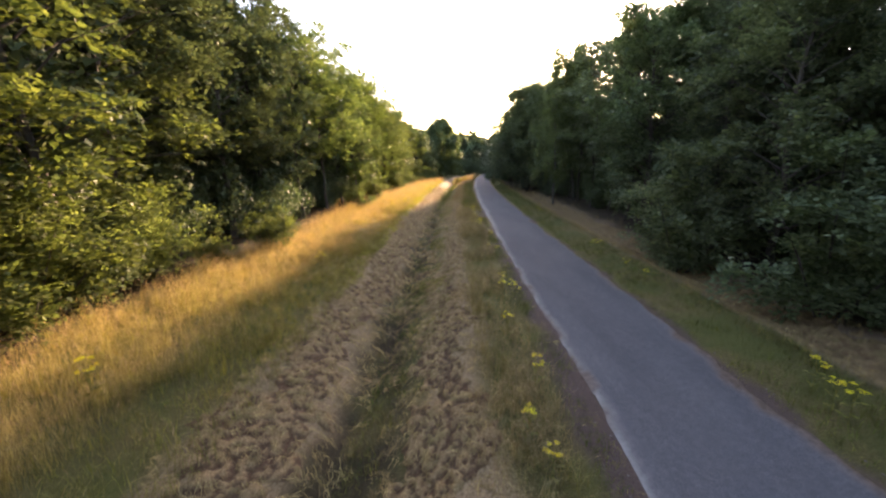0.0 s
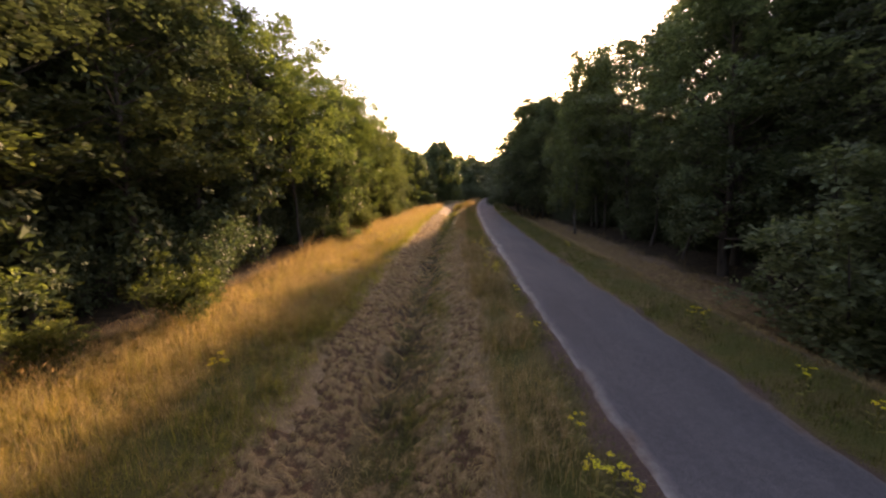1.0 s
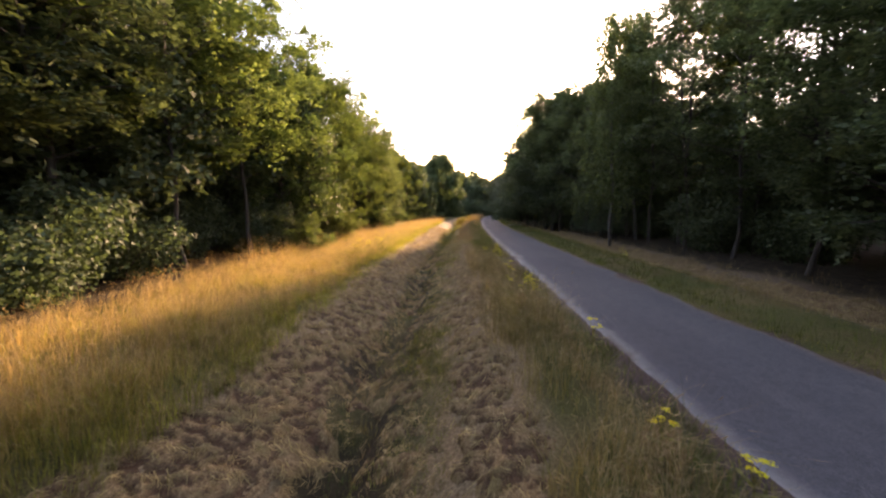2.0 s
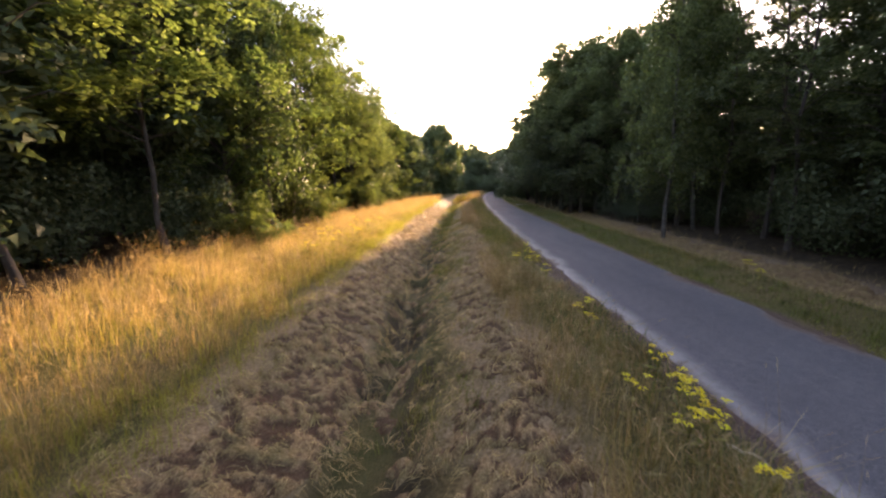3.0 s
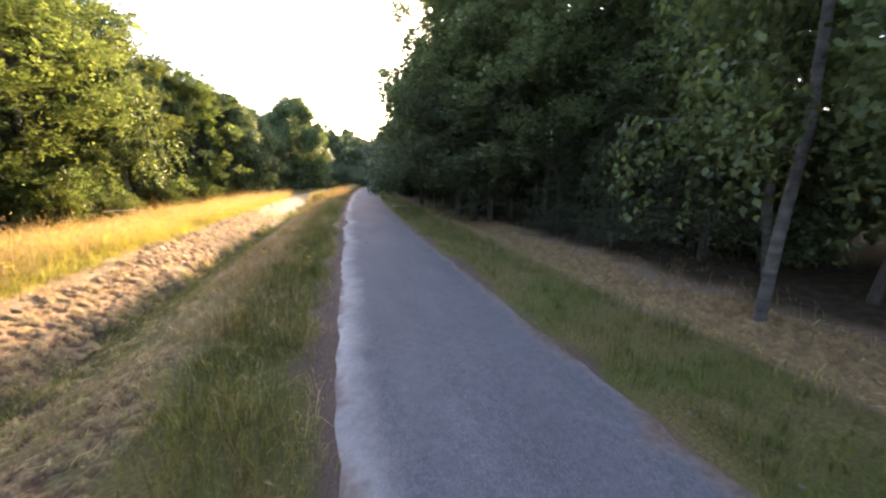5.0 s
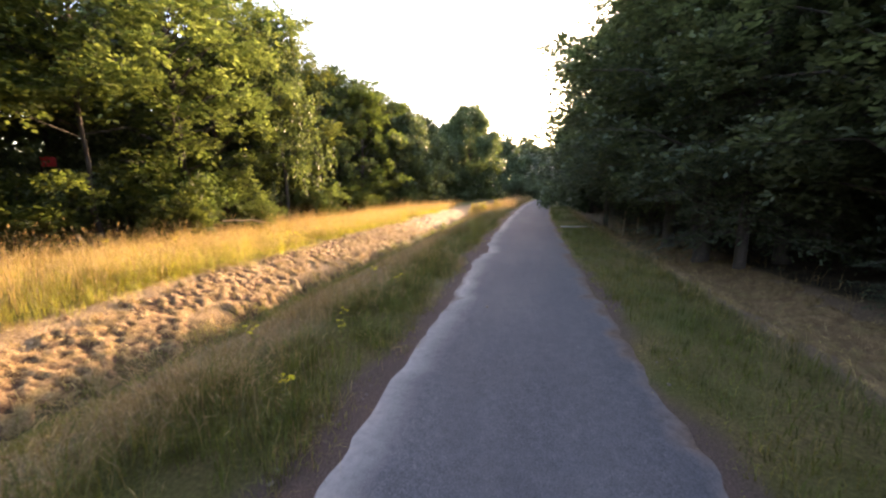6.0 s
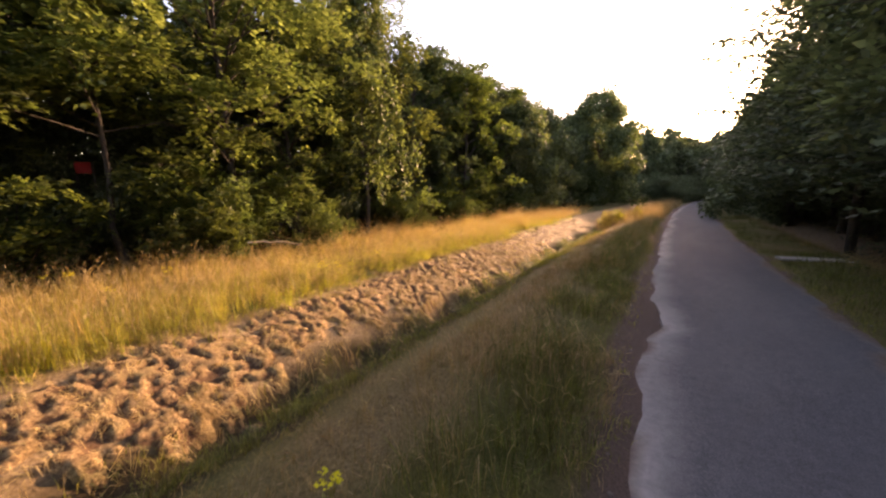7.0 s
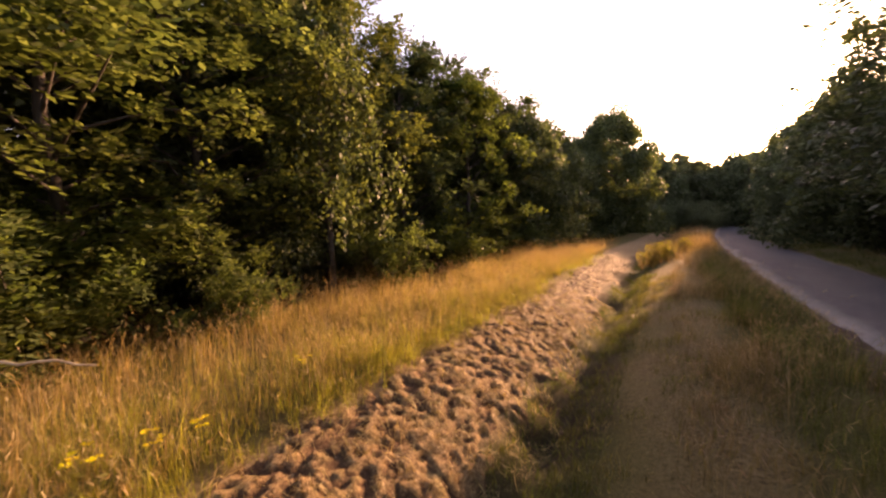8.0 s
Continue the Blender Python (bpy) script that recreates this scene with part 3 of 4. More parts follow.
# ---- trees ----
def tubes(paths, sides=7):
    """Tapered tubes along lists of (point, radius), joined into one array pair."""
    verts, quads, at = [], [], 0
    ang = np.arange(sides) * 2 * np.pi / sides
    for pts in paths:
        P = np.array([p for p, _ in pts], float)
        D = np.gradient(P, axis=0)
        D /= np.linalg.norm(D, axis=1)[:, None] + 1e-9
        ref = np.where(np.abs(D[:, 2:3]) > 0.8, np.array([[1.0, 0, 0]]), np.array([[0, 0, 1.0]]))
        A = np.cross(D, ref)
        A /= np.linalg.norm(A, axis=1)[:, None]
        B = np.cross(D, A)
        R = np.array([q for _, q in pts])[:, None, None]
        verts.append((P[:, None] + R * (np.cos(ang)[None, :, None] * A[:, None] + np.sin(ang)[None, :, None] * B[:, None])).reshape(-1, 3))
        k = len(P)
        i = np.arange(k - 1)[:, None] * sides
        j, j2 = np.arange(sides)[None], (np.arange(sides)[None] + 1) % sides
        quads.append(at + np.stack([i + j, i + j2, i + sides + j2, i + sides + j], -1).reshape(-1, 4))
        at += k * sides
    return np.concatenate(verts), np.concatenate(quads)


def leaf_faces(p, n, along, long, wide):
    """Pointed four-cornered leaves at p with normals n, their length along the given way."""
    a = along - n * (along * n).sum(-1, keepdims=True)
    a /= np.linalg.norm(a, axis=1)[:, None] + 1e-9
    b = np.cross(n, a)
    half, ln = b * wide[:, None] * 0.5, a * long[:, None]
    v = np.stack([p - ln * 0.45, p - ln * 0.02 + half, p + ln * 0.55, p - ln * 0.02 - half], 1)
    return v.reshape(-1, 3), np.arange(len(p) * 4).reshape(-1, 4)


def unit(r, n):
    d = r.normal(size=(n, 3))
    return d / np.linalg.norm(d, axis=1)[:, None]


def clump_leaves(r, centres, radii, count, long, ratio=0.62, up=0.9, flat=0.92, per=12):
    """Leaves on twigs: every clump sends out flat sprays, with gaps between them."""
    twigs = max(1, count // per)
    idx = r.choice(len(centres), twigs, p=radii**2 / (radii**2).sum())
    d = unit(r, twigs)
    d[:, 2] = np.where((d[:, 2] < -0.3) & (r.uniform(0, 1, twigs) < 0.6), -d[:, 2], d[:, 2])
    reach = radii[idx] * r.uniform(0.55, 1.3, twigs)
    d[:, 2] *= flat
    root = centres[idx] + d * (radii[idx] * 0.12)[:, None] + 0.12 * radii[idx][:, None] * r.normal(size=(twigs, 3))
    side = np.cross(d, np.array([0, 0, 1.0]) + 0.35 * r.normal(size=(twigs, 3)))
    side /= np.linalg.norm(side, axis=1)[:, None] + 1e-9
    face = np.cross(side, d) + np.array([0, 0, up])
    k = np.repeat(np.arange(twigs), per)
    m = len(k)
    t = r.uniform(0.15, 1.0, m) ** 0.75
    turn = np.where(r.uniform(0, 1, m) < 0.5, -1.0, 1.0)
    off = turn * r.uniform(0.1, 1.0, m) * (0.34 * reach[k] * (1.05 - 0.8 * t) + 0.25 * long)
    p = root[k] + d[k] * (t * reach[k])[:, None] + side[k] * off[:, None] + 0.22 * long * r.normal(size=(m, 3))
    p[:, 2] -= 0.12 * reach[k] * t**2
    n = face[k] + 0.42 * r.normal(size=(m, 3))
    n /= np.linalg.norm(n, axis=1)[:, None]
    along = d[k] * 0.8 + side[k] * (0.7 * turn)[:, None] + 0.35 * r.normal(size=(m, 3)) - np.array([0, 0, 0.25])
    size = long * r.uniform(0.6, 1.3, m)
    return leaf_faces(p, n, along, size, size * ratio)


def mass_leaves(r, centres, radii, count, long, ratio=0.7):
    """Three-cornered leaves all over many uneven clumps, for trees that are only seen from afar."""
    idx = r.choice(len(centres), count, p=radii**2 / (radii**2).sum())
    d = unit(r, count)
    d[:, 2] = np.where((d[:, 2] < -0.4) & (r.uniform(0, 1, count) < 0.5), -d[:, 2], d[:, 2])
    p = centres[idx] + d * (radii[idx] * (0.4 + 0.78 * r.uniform(0, 1, count) ** 0.7))[:, None]
    n = d * 0.7 + np.array([0, 0, 0.5]) + 0.6 * r.normal(size=(count, 3))
    n /= np.linalg.norm(n, axis=1)[:, None]
    a = d + 0.6 * r.normal(size=(count, 3)) - np.array([0, 0, 0.3])
    a -= n * (a * n).sum(-1, keepdims=True)
    a /= np.linalg.norm(a, axis=1)[:, None] + 1e-9
    size = (long * r.uniform(0.6, 1.3, count))[:, None]
    half = np.cross(n, a) * size * ratio * 0.5
    v = np.stack([p - a * size * 0.4 - half, p - a * size * 0.4 + half, p + a * size * 0.6], 1)
    return v.reshape(-1, 3), np.arange(count * 3).reshape(-1, 3)


def tree(name, seed, tall, low, wide, limbs, count, leaf, mat, wood, trunk_r, label, shape=0.75, clump=(0.5, 0.95), own_limbs=0, fill=1, flat=0.85, mass=False, dome=False):
    """A broadleaved tree: trunk with limbs, and a crown of leaves in clumps at the limbs' ends."""
    r = np.random.RandomState(seed)
    base = new(name)
    n = 9
    sway = np.cumsum(r.normal(0, 0.10, (n, 2)), 0)
    sway[0] = 0
    zs = np.linspace(-0.25, tall * 0.93, n)
    rad = trunk_r * (1 - np.linspace(0, 0.92, n)) ** 0.8
    rad[0] *= 1.5
    path = [((sway[i][0], sway[i][1], zs[i]), rad[i]) for i in range(n)]
    limb_paths, centres, radii = [], [], []
    for k in range(limbs):
        u = (k + r.uniform(0, 1)) / limbs
        z0 = low * 0.8 + (tall * 0.9 - low * 0.8) * u
        az = k * 2.4 + r.uniform(-0.5, 0.5)
        reach = wide * (np.sin(np.pi * (0.14 + 0.78 * u**shape)) ** 0.8) * r.uniform(0.72, 1.12)
        rise = (0.15 + 0.75 * u) * reach + r.uniform(-0.3, 0.4)
        o = np.array([np.interp(z0, zs, sway[:, 0]), np.interp(z0, zs, sway[:, 1]), z0])
        tip = o + np.array([np.cos(az) * reach, np.sin(az) * reach, min(rise, tall - z0)])
        mid = o * 0.5 + tip * 0.5 + np.array([0, 0, 0.12 * reach]) + 0.15 * r.normal(size=3)
        lr = max(0.02, trunk_r * 0.32 * (1 - 0.6 * u))
        limb_paths.append([(o, lr), (o * 0.5 + mid * 0.5, lr * 0.75), (mid, lr * 0.55), (tip, lr * 0.15)])
        for f, g in ((1.0, 1.0), (0.62, 0.85)):
            c = o + (tip - o) * f + 0.25 * r.normal(size=3)
            centres.append(c)
            radii.append(r.uniform(*clump) * g)
            if k % fill == 0:
                side = c + np.array([np.cos(az + 1.6), np.sin(az + 1.6), 0.1]) * r.uniform(-0.5, 0.5) * reach
                centres.append(side + 0.2 * r.normal(size=3))
                radii.append(r.uniform(*clump) * 0.8)
    own = limb_paths[:own_limbs]
    v, q = tubes([path] + limb_paths[own_limbs:], 6)
    trunk = part("trunk", mesh_np("trunk", v, q, smooth=True), wood, base)
    for p in own:
        v, q = tubes([p], 5)
        part("limb", mesh_np("limb", v, q, smooth=True), wood, trunk)
    centres, radii = np.array(centres), np.array(radii)
    centres[:, 2] = np.clip(centres[:, 2], low, tall - 0.3)
    if dome:
        out = np.hypot(centres[:, 0], centres[:, 1]) / (1.12 * wide)
        top = low + (tall - low) * np.sqrt(np.clip(1 - out**2, 0.04, 1))
        centres[:, 2] = np.where(centres[:, 2] > top - 0.9, top - r.uniform(0.6, 3.0, len(top)), centres[:, 2])
        centres[:, 2] = np.maximum(centres[:, 2], low)
    if mass:
        v, q = mass_leaves(r, centres, radii, count, leaf)
        crown = mesh_np("crown", v, tris=q)
    else:
        v, q = clump_leaves(r, centres, radii, count, leaf, flat=flat)
        crown = mesh_np("crown", v, q)
    part("crown", crown, mat, base)
    return tagged(base, label, "tree")


def bush(name, seed, tall, wide, count, leaf, mat, label, mass=False):
    """A many-stemmed bush, leafy to the ground."""
    r = np.random.RandomState(seed)
    base = new(name)
    stems, centres, radii = [], [], []
    for k in range(16):
        az, reach, h = k * 2.4, wide * r.uniform(0.25, 1.0), tall * r.uniform(0.35, 0.95)
        tip = np.array([np.cos(az) * reach, np.sin(az) * reach, h * (1 - 0.35 * (reach / wide) ** 2)])
        o = np.array([np.cos(az), np.sin(az), 0]) * 0.12 + np.array([0, 0, -0.15])
        stems.append([(o, 0.03), (o * 0.45 + tip * 0.55 + np.array([0, 0, 0.15]), 0.02), (tip, 0.006)])
        for f in (1.0, 0.66, 0.4):
            centres.append(o + (tip - o) * f + 0.16 * r.normal(size=3))
            radii.append(wide * r.uniform(0.2, 0.36))
    for p in stems[::2]:
        v, q = tubes([p], 5)
        part("stem", mesh_np("stem", v, q, smooth=True), BARK, base)
    centres, radii = np.array(centres), np.array(radii)
    centres[:, 2] = np.maximum(centres[:, 2], 0.2)
    if mass:
        v, q = mass_leaves(r, centres, radii, count, leaf)
        foliage = mesh_np("foliage", v, tris=q)
    else:
        v, q = clump_leaves(r, centres, radii, count, leaf)
        foliage = mesh_np("foliage", v, q)
    part("foliage", foliage, mat, base)
    return tagged(base, label, "bush")


def conifer(name, seed, tall, wide, label, droop=0.25, gap=0.34, low=1.2, needles=130, taper=0.75, spray=1.0, ratio=0.26):
    """A spruce: straight trunk, whorls of drooping boughs, each with flat sprays of needles."""
    r = np.random.RandomState(seed)
    base = new(name)
    boughs, P, N, A, Ln = [], [], [], [], []
    z = low
    while z < tall - 0.3:
        u = (z - low) / (tall - low)
        k0 = 8 if u < 0.8 else 5
        for k in range(k0):
            az = r.uniform(0, 6.28)
            reach = wide * (1 - u) ** taper * r.uniform(0.65, 1.12) + 0.2
            way = np.array([np.cos(az), np.sin(az), 0.0])
            o = np.array([0, 0, z + r.uniform(-0.2, 0.2)])
            sag = droop * r.uniform(0.5, 1.5)
            f = np.linspace(0, 1, 5)
            pts = o + way * (f * reach)[:, None] + np.array([0, 0, 1.0]) * ((0.22 * (u - 0.3)) * reach * f - sag * reach * f**2 + 0.1 * reach * f**4)[:, None]
            boughs.append([(pts[i], 0.018 * (1 - 0.8 * f[i])) for i in range(5)])
            m = int(needles * (0.35 + reach / wide))
            t = r.uniform(0.12, 1.03, m)
            c = np.stack([np.interp(t, f, pts[:, i]) for i in range(3)], -1)
            side = np.array([-way[1], way[0], 0]) * np.where(r.uniform(0, 1, m) < 0.5, -1, 1)[:, None]
            al = way * 0.7 + side * r.uniform(0.2, 1.1, m)[:, None] + np.array([0, 0, 1.0]) * r.uniform(-0.6, 0.05, m)[:, None]
            ln = spray * r.uniform(0.1, 0.24, m) * (1.1 - 0.5 * t)
            fan = r.uniform(0, 0.4, m) * reach * (0.25 + 0.75 * np.sin(3.1 * np.clip(t, 0, 1)))
            P.append(c + al * (ln * 0.4)[:, None] + side * fan[:, None] - np.array([0, 0, 1.0]) * (fan * r.uniform(0.1, 0.6, m))[:, None])
            N.append(np.array([0, 0, 1.0]) + 0.5 * r.normal(size=(m, 3)))
            A.append(al)
            Ln.append(ln)
        z += gap * r.uniform(0.8, 1.2)
    trunk = [((0, 0, -0.2), 0.15), ((0.02, 0, tall * 0.2), 0.12), ((0.03, 0, tall * 0.4), 0.1), ((0.02, 0.02, tall * 0.7), 0.07), ((0, 0.03, tall), 0.015)]
    v, q = tubes([trunk], 7)
    w, p = tubes(boughs, 3)
    part("trunk", mesh_np("trunk", np.concatenate([v, w]), np.concatenate([q, p + len(v)]), smooth=True), BARK, base)
    P, N, A, Ln = np.concatenate(P), np.concatenate(N), np.concatenate(A), np.concatenate(Ln)
    N /= np.linalg.norm(N, axis=1)[:, None]
    v, q = leaf_faces(P, N, A, Ln, Ln * ratio)
    part("crown", mesh_np("crown", v, q), NEEDLE, base)
    return tagged(base, label, "tree")


def birch(name, seed, tall, wide, count, label):
    """A birch: pale slender trunk, thin limbs and hanging strings of small leaves."""
    r = np.random.RandomState(seed)
    base = new(name)
    n = 9
    sway = np.cumsum(r.normal(0.03, 0.09, (n, 2)), 0)
    sway[0] = 0
    zs = np.linspace(-0.2, tall * 0.97, n)
    v, q = tubes([[((sway[i][0], sway[i][1], zs[i]), 0.085 * (1 - 0.93 * i / (n - 1)) + 0.005) for i in range(n)]], 9)
    trunk = part("trunk", mesh_np("trunk", v, q, smooth=True), WHITEBARK, base, "white birch trunk with dark marks")
    limbs, P, Dn = [], [], []
    for k in range(46):
        u = (k + r.uniform(0, 1)) / 46
        z0 = tall * (0.19 + 0.77 * u)
        az = k * 2.4
        reach = wide * (1 - 0.75 * u) * r.uniform(0.6, 1.1)
        o = np.array([np.interp(z0, zs, sway[:, 0]), np.interp(z0, zs, sway[:, 1]), z0])
        way = np.array([np.cos(az), np.sin(az), 0])
        f = np.linspace(0, 1, 5)
        pts = o + way * (f * reach)[:, None] + np.array([0, 0, 1.0]) * (0.75 * reach * f - 0.55 * reach * f**2)[:, None]
        limbs.append([(pts[i], 0.03 * (1 - 0.85 * f[i])) for i in range(5)])
        for j in range(9):
            t = r.uniform(0.25, 1.0)
            c = np.array([np.interp(t, f, pts[:, i]) for i in range(3)]) + 0.18 * r.normal(size=3)
            hang = r.uniform(0.5, 1.7)
            m = max(4, int(count / (46 * 9)))
            d = np.sort(r.uniform(0, 1, m))
            swing = way * 0.15 * hang
            P.append(c + d[:, None] * (np.array([0, 0, -hang]) + swing) + 0.09 * r.normal(size=(m, 3)))
    for p in limbs[:30:3]:
        v, q = tubes([p], 4)
        part("limb", mesh_np("limb", v, q, smooth=True), BARK, trunk)
    P = np.concatenate(P)
    N = unit(r, len(P))
    size = r.uniform(0.085, 0.165, len(P))
    v, q = leaf_faces(P, N, np.array([0, 0, -1.0]) + 0.5 * r.normal(size=P.shape), size, size * 0.65)
    part("crown", mesh_np("crown", v, q), BIRCHLEAF, base)
    return tagged(base, label, "tree")


def plant_row(kinds, spots, r, group):
    """Copies of the kinds at (s, y, scale); the first use of each kind is the model itself."""
    for i, (s, y, size) in enumerate(spots):
        k = kinds[i % len(kinds)]
        m = Matrix.Translation(place(s, y)) @ Matrix.Rotation(r.uniform(0, 6.28), 4, "Z") @ Matrix.Diagonal((size * r.uniform(0.92, 1.1), size * r.uniform(0.92, 1.1), size, 1))
        tagged(copy_thing(k, m), group=group)


def wood_belt(name, seed, spots, tall, count, leaf, label):
    """Distant wood as one mass of foliage over a row of (s, y) spots, leafy to the ground, with an uneven top."""
    r = np.random.RandomState(seed)
    c, rad = [], []
    for s, y in spots:
        p = np.array(place(s, y))
        h = tall * r.uniform(0.8, 1.1)
        for k in range(16):
            u = r.uniform(0, 1)
            w = 3.2 * np.sin(np.pi * (0.3 + 0.62 * u))
            c.append(p + np.array([r.uniform(-w, w), r.uniform(-w, w), 0.4 + (h - 1.0) * u]))
            rad.append(r.uniform(0.9, 1.6))
    v, q = mass_leaves(r, np.array(c), np.array(rad), count, leaf)
    me = mesh_np(name, v, tris=q)
    me.materials.append(DARK)
    tagged(new(name, me), label, "woodland", kind="stuff")


def build_trees():
    r = np.random.RandomState(21)
    oak = "green oak with a deep crown at the wood's edge"
    front = [tree("oak_tree", 101 + i, 11.3, 1.6, 3.4, 50, 33000, 0.145, m, BARK, 0.15, oak, clump=(0.5, 0.95), own_limbs=8, fill=2, flat=0.7) for i, m in enumerate((OAK, LIME, OAK, LIME))]
    back = [tree("oak_tree", 141 + i, 11.3, 1.2, 3.4, 40, 26000, 0.2, m, BARK, 0.15, "dark green oak further along the wood's edge", clump=(0.5, 0.9), own_limbs=8, fill=2) for i, m in enumerate((DARK, OAK))]
    lane = [tree("lane_tree", 161 + i, 11.3, 1.6, 3.3, 48, 42000, 0.15, LANE, BARK, 0.15, "shaded dull green tree at the lane's edge", clump=(0.5, 0.9), own_limbs=8, fill=2) for i in range(2)]
    slender = [tree("slender_tree", 181 + i, 11.8, 3.0, 2.4, 34, 13500, 0.14, LANE, BARK, 0.075, "slender dark-stemmed tree with a thin crown", clump=(0.35, 0.7), own_limbs=8, fill=3, flat=0.6) for i in range(2)]
    dim = tree("oak_tree", 135, 11.3, 4.2, 3.4, 36, 26000, 0.155, DARK, BARK, 0.15, "high-crowned oak at the wood's edge, leaves coloured for shade", clump=(0.5, 0.9), own_limbs=8, fill=2)
    high = tree("oak_tree", 131, 11.3, 4.0, 3.4, 36, 30000, 0.145, LIME, BARK, 0.085, "oak with a high crown over the dark wood's edge", clump=(0.5, 0.9), own_limbs=8, fill=2)
    filler = [tree("woodland_tree", 201 + i, 11.5, 0.9, 3.2, 32, 13000, 0.29, DARK, BARK, 0.18, "dark woodland tree deep in the wood", clump=(0.6, 1.1), mass=True) for i in range(3)]
    far_side = tree("distant_tree", 331, 12.5, 0.5, 4.2, 46, 34000, 0.26, FARLEAF, BARK, 0.2, "dense dark tree at the far end of the meadow", clump=(0.7, 1.2), mass=True, dome=True)
    distant = [tree("distant_tree", 301 + i, 12.5, 0.6, 4.3, 36, 13000, 0.38, m, BARK, 0.2, "full-crowned tree at the far end of the lane", clump=(0.7, 1.2), mass=True, dome=True) for i, m in enumerate((DARK, DARK))]
    spruce = [conifer("spruce_tree", 401 + i, 12.0, 2.7, "dark spruce with drooping boughs in the shade") for i in range(2)]
    larch = conifer("larch_tree", 431, 12.0, 5.5, "larch with long level boughs reaching over the lane", droop=0.06, gap=0.4, low=3.2, needles=230, taper=0.5, spray=1.5, ratio=0.5)
    birches = [birch("birch_tree", 451, 12.6, 2.6, 21000, "slender birch with white trunk and hanging foliage"), birch("birch_tree", 452, 10.5, 2.4, 15000, "slender birch with pale stem and sunlit leaves")]
    bushes = [bush("bush", 501 + i, 2.6, 1.6, 14500, 0.1, m, "leafy green bush at the edge of the wood") for i, m in enumerate((LIME, OAK, LIME))]
    big = bush("hazel_bush", 507, 4.3, 2.5, 22000, 0.135, LIME, "tall leafy bush hanging over the meadow's edge")
    thicket = [bush("undergrowth_bush", 511 + i, 3.0, 2.2, 13000, 0.115, DARK, "dark undergrowth bush inside the wood", mass=True) for i in range(2)]
    sallow = bush("sallow_bush", 521, 4.4, 1.75, 24000, 0.115, WILLOW, "large grey-green sallow bush beside the lane")
    far_models = [far_side, high, dim, big] + front + back + lane + slender + filler + distant + spruce + [larch] + birches + bushes + thicket + [sallow]

    # wood on the ditch side: sunlit front row
    plant_row([front[0], front[2]], [(-13.4, 8.3, 1.0), (-13.3, 53.4, 0.92), (-13.2, 4.2, 1.0)], r, "oaks along the meadow")
    plant_row([front[1], front[0], front[3]], [(-13.0 + 0.5 * ((i * 7) % 3 - 1), y, 1.0 if y < 44 else 0.93) for i, y in enumerate((32.9, 36.6, 46.9, 50.0))], r, "oaks along the meadow")
    plant_row(back, [(-13.4, 57.4, 0.84), (-12.6, 61.6, 0.84), (-13.0, 65.7, 0.84)], r, "oaks along the meadow")
    plant_row([high], [(-13.4, 38.6, 1.0), (-14.6, 41.6, 1.05), (-12.9, 44.2, 0.95), (-13.5, 24.4, 1.05), (-13.3, 28.4, 1.03)], r, "oaks along the meadow")
    # DARK leaves stand in for the shade of neighbouring crowns
    plant_row([dim], [(-14.2, 11.6, 1.0), (-14.9, 14.6, 1.03), (-14.4, 17.8, 1.0), (-14.2, 21.0, 1.02)], r, "oaks along the meadow")
    plant_row([far_side], [(-12.6, 68.5, 0.78), (-12.8, 75, 0.78), (-13, 81, 0.76)], r, "oaks along the meadow")
    plant_row([birches[1]], [(-12.3, 52.5, 1.02), (-12.4, 33.5, 1.05)], r, "birches along the meadow")
    plant_row(filler, [(-16.8 + 0.8 * ((i * 5) % 3 - 1), y, 1.0 if y < 36 else 0.72 if y < 52 else 0.86) for i, y in enumerate(np.arange(-8, 84, 4.4).tolist())], r, "trees behind the meadow oaks")
    plant_row(filler, [(-13.2, -4.0, 0.95), (-13.4, -0.4, 0.9), (-16.6, 45.2, 0.62), (-17.6, 49.5, 0.7), (-16.2, 13.5, 0.85), (-15.9, 17.8, 0.85), (-15.8, 22.4, 0.9), (-15.6, 30.6, 0.9), (-15.5, 34.6, 0.9), (-15.8, 38.8, 0.6), (-16.4, 47.6, 0.6), (-15.4, 50.8, 0.7), (-15.4, 54.2, 0.85)], r, "trees behind the meadow oaks")
    plant_row(thicket, [(-14.8 + 0.8 * ((i * 5) % 3 - 1), y, 1.0) for i, y in enumerate(np.arange(-6, 82, 3.6).tolist())], r, "undergrowth behind the meadow oaks")
    plant_row(bushes, [(-12.2, 12.6, 0.5), (-11.4, 15.6, 0.78), (-11.5, 30.3, 0.8), (-11.6, 36.0, 1.0), (-11.3, 45.7, 0.9), (-11.0, 48.7, 0.72), (-11.4, 54.0, 0.95), (-11.2, 58.0, 1.15), (-11.5, 62.0, 1.0), (-11.5, 67.0, 1.0), (-11.8, 72.0, 1.0)], r, "bushes along the meadow")

    plant_row([bushes[1]], [(-13.1, 42.2, 1.15)], r, "bushes along the meadow")
    plant_row([big], [(-13.0, 7.4, 0.85), (-13.2, 10.6, 0.75), (-12.3, 46.3, 0.72)], r, "bushes along the meadow")

    # wood on the road side, in its own shade
    plant_row([sallow], [(4.6, 13.2, 1.12), (5.6, 8.8, 1.08)], r, "sallows by the lane")
